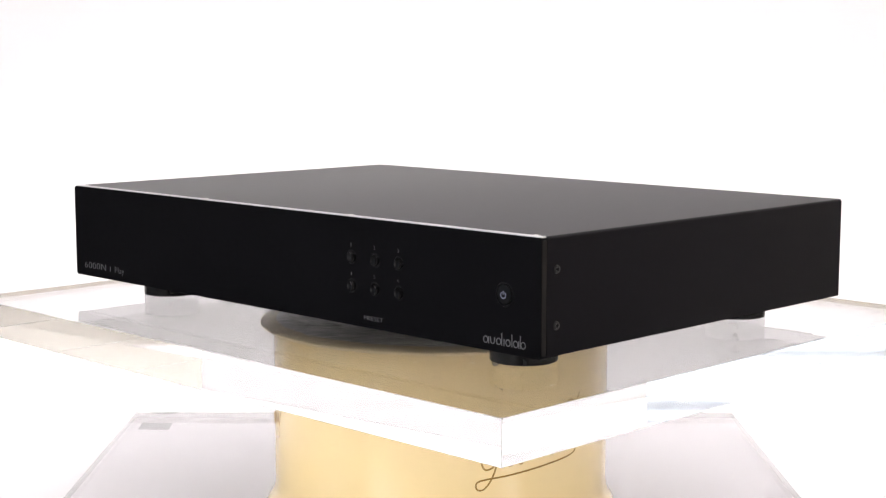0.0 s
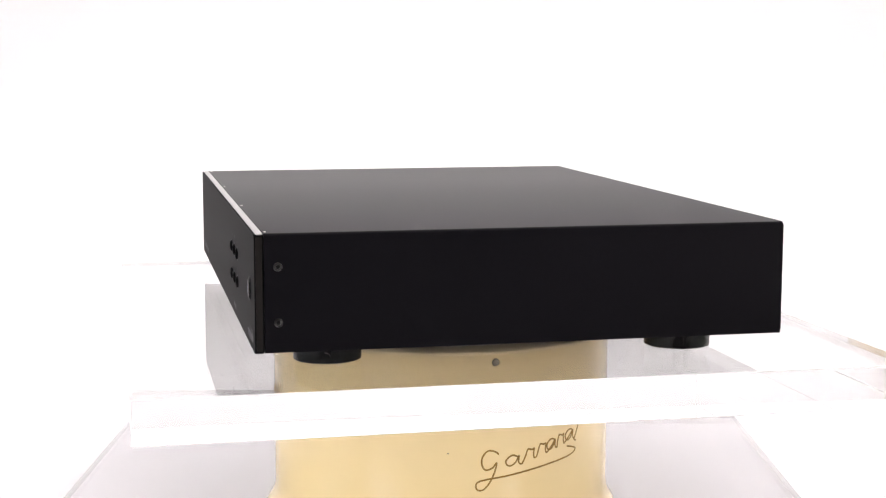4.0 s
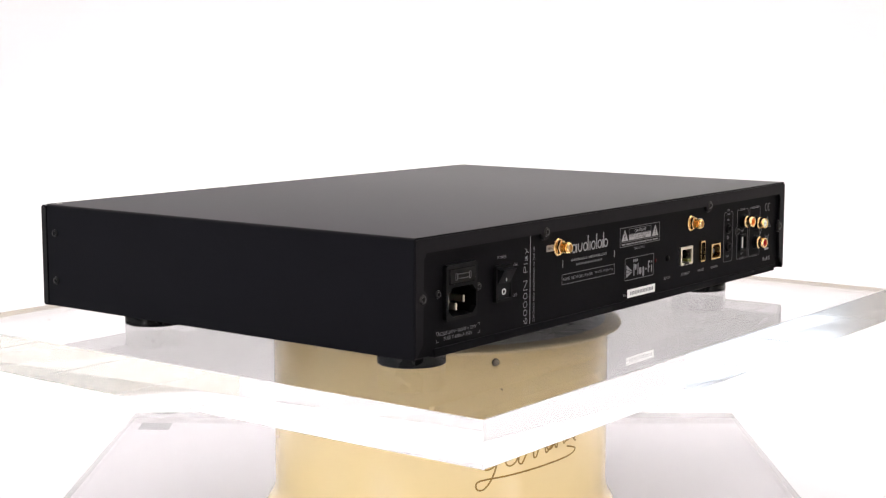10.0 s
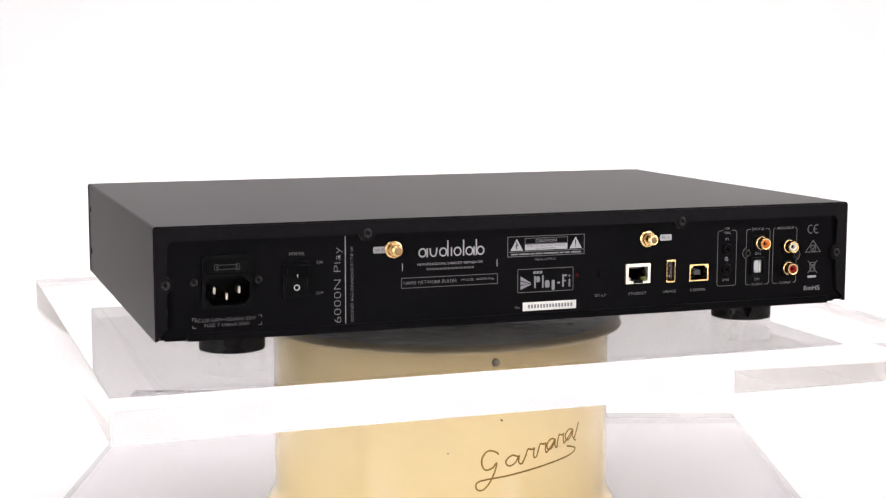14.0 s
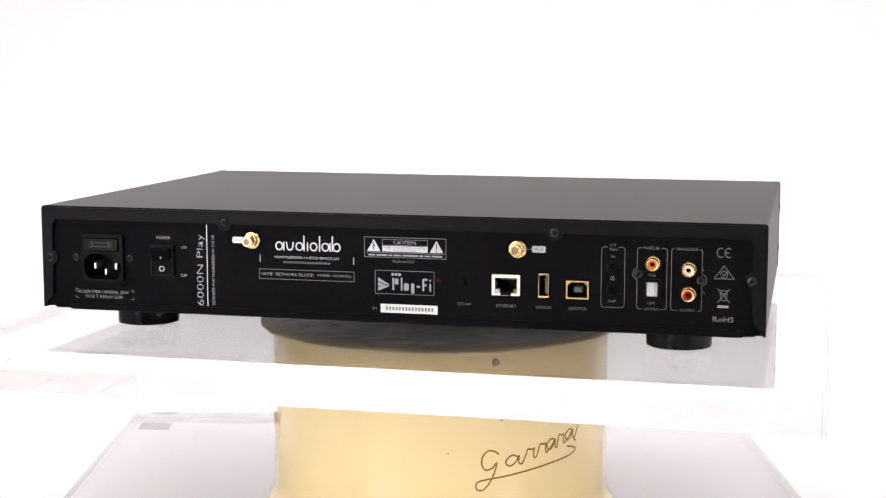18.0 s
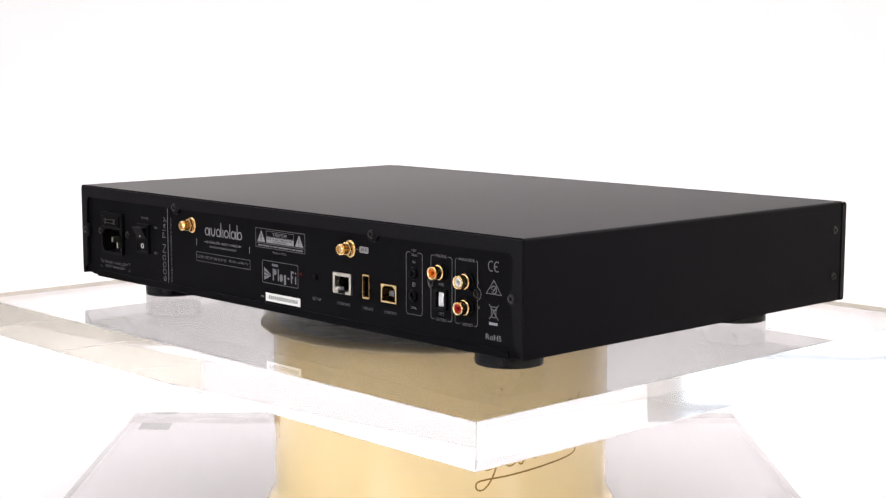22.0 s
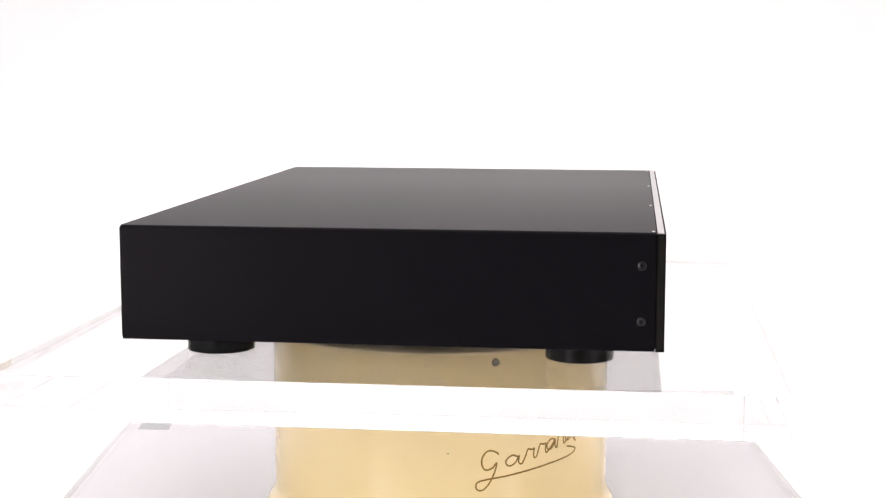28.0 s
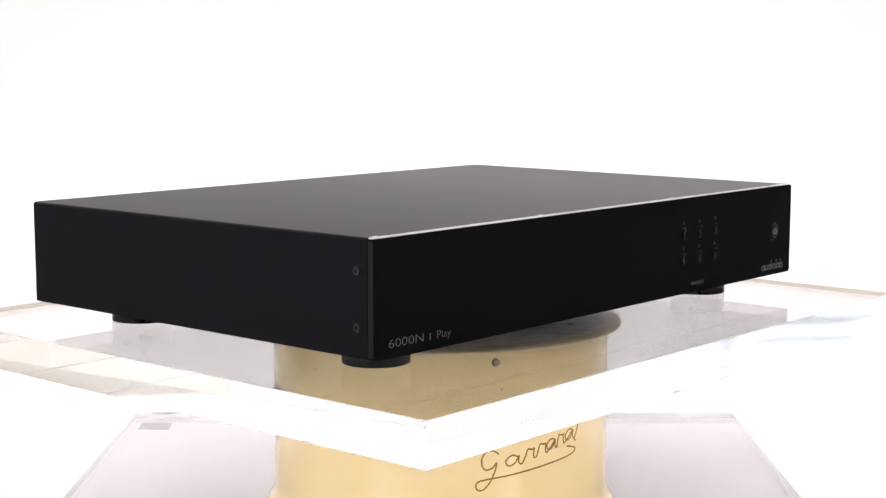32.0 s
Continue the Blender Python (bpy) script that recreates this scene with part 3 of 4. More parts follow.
def case(p):
    y0 = FY + 0.0052
    t = 0.0016
    # the folded cover: top and both sides in one sheet
    outer = [(CX0, up(0.0))] + list(reversed(arc(CX0 + 0.0020, up(CH * 1000 - 2.0), 0.0020, 90, 180, 5))) \
        + list(reversed(arc(CX1 - 0.0020, up(CH * 1000 - 2.0), 0.0020, 0, 90, 5))) + [(CX1, up(0.0))]
    inner = [(CX1 - t, up(0.0)), (CX1 - t, up(CH * 1000) - t), (CX0 + t, up(CH * 1000) - t), (CX0 + t, up(0.0))]
    part("cover", prism(bmx(), outer + inner, y0, CY1), TOPBLACK, p, "fine-grained black cover", smooth=True)
    part("bottom_tray", box(bmx(), CX0 + 0.0017, CX1 - 0.0017, y0, CY1 - 0.004, up(0.2), up(1.8)), BLACK, p)
    bm = box(bmx(), CX0 + 0.0125, CX1 - 0.018, CY1 - 0.006, CY1 - 0.0006, up(-1.1), up(3.4), 0.0004, 1)
    part("rear_rail", bm, REAR, p)
    bm = box(bmx(), CX0 + 0.006, CX1 - 0.006, y0, CY1 - 0.004, up(-0.9), up(0.2), 0.0003, 1)
    part("underside", bm, BLACK, p)
    for x, y in ((0.1687, -0.1030), (0.1690, 0.1080), (-0.1728, 0.1085), (-0.1740, -0.1020)):
        prof = [(0, 0.0002), (0.0190, 0.0002), (0.0194, 0.0005), (0.0195, 0.0012), (0.0195, 0.0106), (0.0189, 0.0110), (0.0189, 0.0115),
                (0.0194, 0.0119), (0.0194, FOOT - 0.0008), (0, FOOT - 0.0008)]
        part("foot", turned(bmx(), prof, Matrix.Translation((x, y, 0)), 64), RUBBER, p, "round black foot", smooth=True)
    for face in ("right", "left"):
        for z in (46.2, 16.2):
            socket_screw(p, face, -136.2, z, 2.4)
    for x in (-217, -75, 67, 212):
        bm = box(bmx(), x / 1000 - 0.0022, x / 1000 + 0.0022, y0 + 0.0006, y0 + 0.0024, up(63.4), up(64.05), 0.0002, 1)
        part("cover_clip", bm, WHITE, p, "tiny bright clip at the seam")


def socket_screw(p, face, x, z, r, out=0.0):
    r /= 1000
    prof = [(0, -0.0002), (r * 0.44, -0.0002), (r * 0.48, 0.0008), (r * 0.62, 0.0010), (r * 0.9, 0.0008), (r, 0.0002), (r, -0.0005)]
    s = part("screw", turned(bmx(), prof, on_face(face, x, z, out), 20), SCREW, p, "dark socket-head screw", smooth=True)
    # a black plug fills the hex hole and stands in for its shade
    part("recess_shade", turned(bmx(), [(0, -0.0001), (r * 0.50, -0.0001), (r * 0.50, 0.00090), (0, 0.00090)], on_face(face, x, z, out), 6), PLASTIC, s)


# ---- front
def fascia(p):
    pts = round_rect(CX0 - 0.0003, CX1 + 0.0003, up(-0.4), up(63.5), 0.0012, 5)
    bm = prism(bmx(), pts, FY, FY + 0.0046)
    rim = [e for e in bm.edges if abs(e.verts[0].co.y - FY) < 1e-6 and abs(e.verts[1].co.y - FY) < 1e-6]
    bmesh.ops.bevel(bm, geom=rim, offset=0.0006, segments=2, affect="EDGES")
    part("fascia", bm, FASCIA, p, "black satin front panel", smooth=True)
    # the upper edge slopes a little towards the front
    bm = bmx()
    side = [(FY + 0.0010, up(63.2)), (FY + 0.0010, up(63.9)), (FY + 0.0043, up(64.15)), (FY + 0.0046, up(64.15)), (FY + 0.0046, up(63.2))]
    a = [bm.verts.new((CX0 + 0.0004, y, z)) for y, z in side]
    b = [bm.verts.new((CX1 - 0.0004, y, z)) for y, z in side]
    bm.faces.new(a)
    bm.faces.new(list(reversed(b)))
    for k in range(5):
        bm.faces.new((a[k], b[k], b[(k + 1) % 5], a[(k + 1) % 5]))
    part("fascia_edge", bm, EDGE, p, "bright bare-metal upper edge")
    part("fascia_back", box(bmx(), CX0 + 0.0004, CX1 - 0.0004, FY + 0.00462, FY + 0.0050, up(60), up(64.18)), FASCIA, p)
    for x in (CX0 - 0.0003, CX1 + 0.0003):
        part("fascia_end", box(bmx(), x - 0.00012, x + 0.00012, FY + 0.0008, FY + 0.0042, up(1.0), up(62.2)), ENDS, p, "brushed end of the front panel")
    bm = box(bmx(), CX0 + 0.001, CX1 - 0.001, FY + 0.0044, FY + 0.0054, up(1), up(62.8))
    part("seam", bm, BLACK, p)
    for k in range(6):
        x, z = 74.4 + 20.0 * (k % 3), (40.0, 23.0)[k // 3]
        m = on_face("front", x, z)
        b = part("preset_button", turned(bmx(), [(0, 0.0004), (0.0016, 0.0005), (0.0026, 0.0009), (0.0031, 0.0012), (0.0034, 0.0008), (0.0034, -0.001)], m, 32),
                 GLOSSY, p, "small dished black push button", smooth=True)
        part("collar", turned(bmx(), [(0.0034, 0.0), (0.0036, 0.0002), (0.0041, 0.0002), (0.0043, 0.0), (0.0036, -0.0004)], m, 32), PLASTIC, b, smooth=True)
        text_on("digit", "123456"[k], x / 1000 - 0.0008, FY - 0.00004, up(z + 7.2), 0.0013 if k else 0.0005, 0.0022, p, INK_FAINT)
    text_on("preset_text", "PRESET", 0.0927, FY - 0.00004, up(5.4), 0.0162, 0.0024, p, INK_FRONT)
    m = on_face("front", 195.6, 31.3)
    b = part("power_button", turned(bmx(), [(0, 0.0012), (0.0040, 0.0013), (0.0052, 0.0011), (0.0056, 0.0006), (0.0056, -0.001)], m, 40), GLOSSY, p,
             "round gloss power button", smooth=True)
    part("collar", turned(bmx(), [(0.0057, 0.0), (0.0059, 0.0005), (0.0064, 0.0005), (0.0067, 0.0), (0.0059, -0.0004)], m, 40), PLASTIC, b, smooth=True)
    bm = bmx()
    strip(bm, [(0.1956 + x, up(31.2) + z) for x, z in arc(0, 0, 0.0018, 125, 415, 20)], 0.0005, FY - 0.00134, -0.00004)
    strip(bm, [(0.1956, up(31.5)), (0.1956, up(33.6))], 0.0005, FY - 0.00134, -0.00004)
    part("power_symbol", bm, POWER_INK, b, "pale printed power symbol")
    text_on("model_text", "6000N", -0.2002, FY - 0.00004, up(7.5), 0.0272, 0.0044, p, INK_FRONT, thin=0.020)
    text_on("model_text", "Play", -0.1696, FY - 0.00004, up(6.5), 0.0112, 0.0056, p, INK_FRONT, thin=0.020)
    bm = box(bmx(), -0.1815, -0.1807, FY - 0.00008, FY + 0.001, up(5.2), up(8.8))
    part("divider", bm, INK_FAINT, p)
    emblem(p, INK_FRONT, 0.1799, 0.2097, up(3.5), 0.0070, FY, -0.0001, 1)


def emblem(p, mat, x0, x1, zb, h, y, d, way):
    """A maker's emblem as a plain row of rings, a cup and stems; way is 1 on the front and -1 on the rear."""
    w = abs(x1 - x0)
    r = h * 0.29
    lw = h * 0.085
    start = x0 if way > 0 else x1
    for kind, at in (("ring", 0.065), ("short", 0.138), ("cup", 0.235), ("ring", 0.385), ("tall", 0.458), ("short", 0.515), ("ring", 0.610), ("tall", 0.705),
                     ("ring", 0.795), ("short", 0.868), ("tall", 0.905), ("ring", 0.972)):
        x = start + way * at * w
        z = zb + r
        if kind == "ring":
            part("emblem_ring", strip(bmx(), [(x + 0.9 * a, b) for a, b in circle(0, z, r - lw / 2, 20)], lw, y, d, True), mat, p, "pale grey printed ring")
        elif kind == "cup":
            pts = [(x - 0.8 * r, zb + 1.95 * r)] + [(x + 0.8 * a, b) for a, b in arc(0, z, r - lw / 2, 180, 360, 12)] + [(x + 0.8 * r, zb + 1.95 * r)]
            part("emblem_cup", strip(bmx(), pts, lw, y, d), mat, p, "pale grey printed cup")
        else:
            part("emblem_stem", strip(bmx(), [(x, zb), (x, zb + (h if kind == "tall" else 1.95 * r))], lw, y, d), mat, p, "pale grey printed stem")


# ---- rear
OPENINGS = {"inlet": (0.1661, 0.1911, 18.8, 34.6), "lan": (-0.0842, -0.0685, 18.6, 29.8), "usb": (-0.1013, -0.0961, 18.4, 31.2),
            "control": (-0.1244, -0.1124, 18.3, 27.5), "optical": (-0.1646, -0.1574, 20.0, 29.0)}


def rear(p):
    rear_panel(p)
    mains(p)
    sockets(p)
    coax(p)
    prints(p)


def rear_panel(p):
    """The rear sheet, with an opening for every socket."""
    x0, x1, z0, z1 = CX0 + 0.0008, CX1 - 0.0028, up(0.5), up(62.0)
    xs = sorted({x0, x1, *(v for o in OPENINGS.values() for v in o[:2])})
    zs = sorted({z0, z1, *(up(v) for o in OPENINGS.values() for v in o[2:])})
    bm = bmx()
    for xa, xb in zip(xs, xs[1:]):
        for za, zb in zip(zs, zs[1:]):
            cx, cz = (xa + xb) / 2, (za + zb) / 2
            if any(a < cx < b and up(c) < cz < up(d) for a, b, c, d in OPENINGS.values()):
                continue
            bm.faces.new([bm.verts.new((x, RY, z)) for x, z in ((xa, za), (xb, za), (xb, zb), (xa, zb))])
    bmesh.ops.remove_doubles(bm, verts=bm.verts, dist=1e-6)
    part("rear_panel", bm, REAR, p, "black printed rear panel")
    for name, (xa, xb, za, zb) in OPENINGS.items():
        bm = box(bmx(), xa, xb, RY - 0.014, RY - 0.0001, up(za), up(zb))
        back = [f for f in bm.faces if all(v.co.y > RY - 0.001 for v in f.verts)]
        bmesh.ops.delete(bm, geom=back, context="FACES")
        part("socket_well", bm, PLASTIC, p)


def tab(cx, cz, r, a0, a1):
    return [(cx / 1000 + x / 1000, up(cz) + z / 1000) for x, z in arc(0, 0, r, a0, a1, 10)]


def rear_lip(p):
    """The folded rim of the cover, with round tabs for the screws and cut corners."""
    y0, y1 = CY1 - 0.0012, CY1 + 0.0007
    l, r = CX0 * 1000, CX1 * 1000
    pts = [(l + 1.8, 0.6), (l + 0.7, 1.0), (l + 0.2, 2.4), (l + 0.2, 61.8), (l + 0.8, 63.0), (l + 2.0, 63.5), (r - 2.0, 63.5), (r - 0.8, 63.0),
           (r - 0.2, 61.8), (r - 0.2, 2.4), (r - 0.7, 1.0), (r - 1.8, 0.6), (r - 2.6, 1.2), (r - 2.6, 3.6), (r - 7.2, 7.4)]
    pts = [(x / 1000, up(z)) for x, z in pts]
    pts += tab(214.4, 31.6, 4.6, 265, 95)
    pts += [((r - 7.2) / 1000, up(52.5)), ((r - 9.6) / 1000, up(56.0))]
    pts += tab(98.5, 56.0, 4.8, 0, -180) + tab(-104.1, 55.8, 4.8, 0, -180)
    pts += [((l + 9.6) / 1000, up(56.0)), ((l + 7.2) / 1000, up(52.5))]
    pts += tab(-217.0, 31.8, 4.6, 85, -85)
    pts += [((l + 7.2) / 1000, up(7.4)), ((l + 2.6) / 1000, up(3.6)), ((l + 2.6) / 1000, up(1.2))]
    bm = prism(bmx(), pts, y0, y1)
    rim = [e for e in bm.edges if all(v.co.y > y1 - 1e-6 for v in e.verts)]
    bmesh.ops.bevel(bm, geom=rim, offset=0.0005, segments=2, affect="EDGES")
    part("rear_lip", bm, LIP, p, "folded black rim with screw tabs", smooth=True)
    for x, z in ((214.6, 31.6), (98.5, 56.2), (-104.1, 55.9), (-216.2, 31.8)):
        socket_screw(p, "rear", x, z, 2.6, CY1 - RY + 0.0007)
    for x, z in ((198.3, 32.0), (161.9, 32.0), (-152.5, 33.4), (-187.7, 30.9)):
        socket_screw(p, "rear", x, z, 2.3)


def mains(p):
    i = part("mains_inlet", holed(bmx(), round_rect(0.1650, 0.1930, up(16.9), up(47.0), 0.0012, 1),
                                  round_rect(0.1661, 0.1911, up(18.8), up(34.6), 0.0036, 1), RY - 0.0005, RY + 0.0026), PLASTIC, p, "black moulded mains inlet")
    part("fuse_drawer", box(bmx(), 0.1675, 0.1910, RY + 0.0016, RY + 0.0036, up(36.4), up(44.6), 0.0006), GLOSSY, i)
    bm = bmx()
    y = RY + 0.0036
    strip(bm, round_rect(0.1735, 0.1850, up(39.2), up(41.6), 0.0004, 1), 0.0004, y, 0.0001, True)
    strip(bm, round_rect(0.1722, 0.1742, up(38.6), up(42.2), 0.0008, 2), 0.0004, y, 0.0001, True)
    strip(bm, round_rect(0.1843, 0.1863, up(38.6), up(42.2), 0.0008, 2), 0.0004, y, 0.0001, True)
    part("fuse_symbol", bm, INK_FUSE, i)
    for x, z in ((0.1856, 26.5), (0.1716, 26.5), (0.1786, 22.8)):
        part("pin", box(bmx(), x - 0.0008, x + 0.0008, RY - 0.012, RY - 0.0015, up(z - 2.0), up(z + 2.0), 0.0004), NICKEL, i, "bright metal contact pin")
    s = part("power_switch", holed(bmx(), round_rect(0.1314, 0.1470, up(21.0), up(41.7), 0.0008, 1), round_rect(0.1330, 0.1454, up(22.8), up(39.6), 0.0004, 1),
                                   RY - 0.0005, RY + 0.0024), PLASTIC, p, "black rocker power switch")
    side = [(RY - 0.0004, up(22.9)), (RY + 0.0014, up(22.9)), (RY + 0.0024, up(31.5)), (RY + 0.0066, up(39.5)), (RY - 0.0004, up(39.5))]
    bm = bmx()
    a = [bm.verts.new((0.1332, y, z)) for y, z in side]
    b = [bm.verts.new((0.1452, y, z)) for y, z in side]
    bm.faces.new(a)
    bm.faces.new(list(reversed(b)))
    for k in range(5):
        bm.faces.new((a[k], b[k], b[(k + 1) % 5], a[(k + 1) % 5]))
    r = part("rocker", bm, PLASTIC, s)
    bm = bmx()
    strip(bm, [(0.1392 + x, z) for x, z in circle(0, up(26.6), 0.0015, 18)], 0.0005, RY + 0.0019, 0.0003, True)
    part("off_mark", bm, WHITE_INK, r)
    text_on("on_mark", "I", 0.1392, RY + 0.0039, up(34.2), 0.0005, 0.0030, r, WHITE_INK, rear=True)


def sockets(p):
    y = RY
    # network socket
    e = part("network_socket", holed(bmx(), round_rect(-0.0847, -0.0680, up(18.0), up(30.3), 0.0003, 1), round_rect(-0.0829, -0.0698, up(19.5), up(28.4), 0.0003, 1),
                                     y - 0.003, y + 0.0012), NICKEL, p, "bright metal network socket")
    part("latch_slot", box(bmx(), -0.0795, -0.0732, y - 0.0005, y + 0.0014, up(18.2), up(19.8)), PLASTIC, e)
    part("lamp_lens", box(bmx(), -0.0832, -0.0806, y - 0.004, y - 0.0004, up(19.6), up(21.4)), GREEN, e, "yellow-green indicator lens")
    part("lamp_lens", box(bmx(), -0.0721, -0.0695, y - 0.004, y - 0.0004, up(19.6), up(21.4)), SHUTTER, e, "pale indicator lens")
    for k in range(8):
        x = -0.0802 + k * 0.00112
        part("contact", box(bmx(), x - 0.0002, x + 0.0002, y - 0.010, y - 0.004, up(26.6), up(27.0)), NICKEL_SHADED, e)
    for side in (-0.0826, -0.0701):
        part("spring", box(bmx(), side - 0.0006, side + 0.0006, y - 0.005, y - 0.0005, up(23.0), up(25.5), 0.0003), NICKEL_SHADED, e)
    # update socket: a thin-walled shell with a tongue
    u = part("update_socket", holed(bmx(), round_rect(-0.10168, -0.09572, up(17.7), up(31.9), 0.0004, 1), round_rect(-0.1014, -0.0960, up(18.7), up(30.9), 0.0003, 1),
                                    y - 0.012, y + 0.0016), GOLD, p, "gold-plated upright socket")
    part("tongue", box(bmx(), -0.1009, -0.0994, y - 0.011, y - 0.0008, up(19.8), up(29.8), 0.0002, 1), TONGUE, u, "grey contact tongue")
    for k in range(4):
        z = up(21.4 + 2.2 * k)
        part("contact", box(bmx(), -0.0994, -0.0992, y - 0.010, y - 0.0012, z - 0.0005, z + 0.0005), GOLD, u)
    # control socket: a broad face with a notched opening
    outer = [(-0.1250, 17.6), (-0.1250, 28.2), (-0.1222, 28.2), (-0.1146, 28.2), (-0.1118, 28.2), (-0.1118, 17.6)]
    inner = [(-0.1241, 18.5), (-0.1241, 25.4), (-0.1220, 27.4), (-0.1148, 27.4), (-0.1127, 25.4), (-0.1127, 18.5)]
    c = part("control_socket", holed(bmx(), [(x, up(z)) for x, z in outer], [(x, up(z)) for x, z in inner], y - 0.010, y + 0.0014), GOLD, p, "gold-plated square socket")
    part("tongue", box(bmx(), -0.1208, -0.1160, y - 0.010, y - 0.001, up(21.2), up(24.4), 0.0004), TONGUE, c, "grey contact tongue")
    # trigger jacks
    for z in (36.7, 23.9):
        m = on_face("rear", -138.4, z)
        part("trigger_jack", turned(bmx(), [(0.0017, -0.006), (0.0017, 0.0012), (0.0022, 0.0016), (0.0031, 0.0014), (0.0035, 0.0004), (0.0035, 0)], m, 28), PLASTIC, p,
             "black trigger jack", smooth=True)
    mark = bmx()
    strip(mark, [(x / 1000, up(z)) for x, z in round_rect(-139.4, -137.4, 29.4, 31.4, 0.4, 2)], 0.0003, RY + 0.00002, 0.00008, True)
    strip(mark, [(x / 1000, up(z)) for x, z in circle(-138.4, 30.4, 0.35, 8)], 0.0002, RY + 0.00002, 0.00008, True)
    part("jack_mark", mark, INK_DIM, p)
    # optical output
    o = part("optical_socket", holed(bmx(), round_rect(-0.1662, -0.1558, up(18.6), up(30.6), 0.0010, 1), round_rect(-0.1646, -0.1574, up(20.0), up(29.0), 0.0008, 1),
                                     y - 0.002, y + 0.0014), PLASTIC, p, "black optical socket")
    part("shutter", box(bmx(), -0.1643, -0.1577, y - 0.003, y - 0.0006, up(20.4), up(28.7), 0.0004), SHUTTER, o, "pale grey dust shutter")
    part("shutter_rib", box(bmx(), -0.1626, -0.1619, y - 0.0006, y + 0.0002, up(20.8), up(28.4), 0.0002, 1), WHITE, o)
    # indicator and set-up key
    part("indicator_lens", turned(bmx(), [(0, 0.0006), (0.0009, 0.0004), (0.0013, 0.0), (0.0013, -0.001)], on_face("rear", -35.8, 25.0), 16), LED_RED, p, "dark red indicator lens", smooth=True)
    part("setup_key", turned(bmx(), [(0, 0.0016), (0.0012, 0.0015), (0.0017, 0.0012), (0.0019, 0.0004), (0.0019, 0.0)], on_face("rear", -50.9, 24.9), 18), GLOSSY, p,
         "small round black key", smooth=True)


def coax(p):
    for x, z in ((81.0, 45.7), (-83.0, 45.4)):
        m = on_face("rear", x, z)
        a = part("aerial_socket", turned(bmx(), [(0, 0.0001), (0.0051, 0.0001), (0.0053, 0.0006), (0.0048, 0.0011), (0.0042, 0.0012)], m, 28), GOLD, p,
                 "gold threaded aerial socket", smooth=True)
        part("hex_nut", turned(bmx(), [(0, 0.0010), (0.0043, 0.0010), (0.0043, 0.0030), (0.0039, 0.0034), (0, 0.0034)], m, 6), GOLD, a)
        prof = [(0.0026, 0.0034)]
        zz = 0.0036
        while zz < 0.0076:
            prof += [(0.0033, zz), (0.0033, zz + 0.0003), (0.0026, zz + 0.0005)]
            zz += 0.0008
        prof += [(0.0031, 0.0082), (0.0026, 0.0086), (0.0021, 0.0086), (0.0021, 0.0060), (0, 0.0060)]
        part("thread", turned(bmx(), prof, m, 28), GOLD, a, smooth=True)
        part("insulator", turned(bmx(), [(0, 0.0076), (0.0008, 0.0076), (0.0008, 0.0072), (0.0020, 0.0072), (0.0020, 0.0062)], m, 20), TAN, a)
    for x, z, mat, tone in ((-161.7, 39.9, ORANGE, "orange"), (-182.0, 37.1, WHITE, "white"), (-182.0, 23.0, RED, "red")):
        m = on_face("rear", x, z)
        a = part("phono_socket", turned(bmx(), [(0.0050, 0.0), (0.0052, 0.0006), (0.0050, 0.0012), (0.0044, 0.0014), (0.0044, 0.0034), (0.0, 0.0034)], m, 36), PLASTIC, p,
                 "black phono socket, gold sleeve, %s insert" % tone, smooth=True)
        part("sleeve", turned(bmx(), [(0, 0.0028), (0.0043, 0.0028), (0.0044, 0.0033), (0.0042, 0.0038), (0.0038, 0.0041), (0.0038, 0.0076), (0.0035, 0.0082), (0.0030, 0.0082),
                                      (0.0027, 0.0080), (0.0027, 0.0036)], m, 36), GOLD, a, "gold-plated sleeve", smooth=True)
        part("insert", turned(bmx(), [(0.0026, 0.0046), (0.0026, 0.0073), (0.0024, 0.0077), (0.0017, 0.0077), (0.0014, 0.0074), (0.0014, 0.0046)], m, 28), mat, a,
             tone + " plastic insert", smooth=True)
        part("contact", turned(bmx(), [(0, 0.0052), (0.0013, 0.0052), (0.0013, 0.0038)], m, 16), PLASTIC, a)


def bars(bm, x0, x1, z, h, counts, gap=0.8, y=RY + 0.00008):
    """A line of small writing as plain bars, from x0 (seen first) to x1."""
    total = sum(counts) + gap * (len(counts) - 1)
    at = x0
    for c in counts:
        w = (x1 - x0) * c / total
        a, b = sorted((at, at + w))
        box(bm, a / 1000, b / 1000, RY - 0.0002, y, up(z - h / 2), up(z + h / 2))
        at += w + (x1 - x0) * gap / total
    return bm


def lines(name, p, paths, mat=None, width=0.0004, label=""):
    bm = bmx()
    for pts, closed in paths:
        strip(bm, [(x / 1000, up(z)) for x, z in pts], width, RY + 0.00002, 0.00008, closed)
    return part(name, bm, INK_LINE if mat in (None, INK_DIM) else mat, p, label)


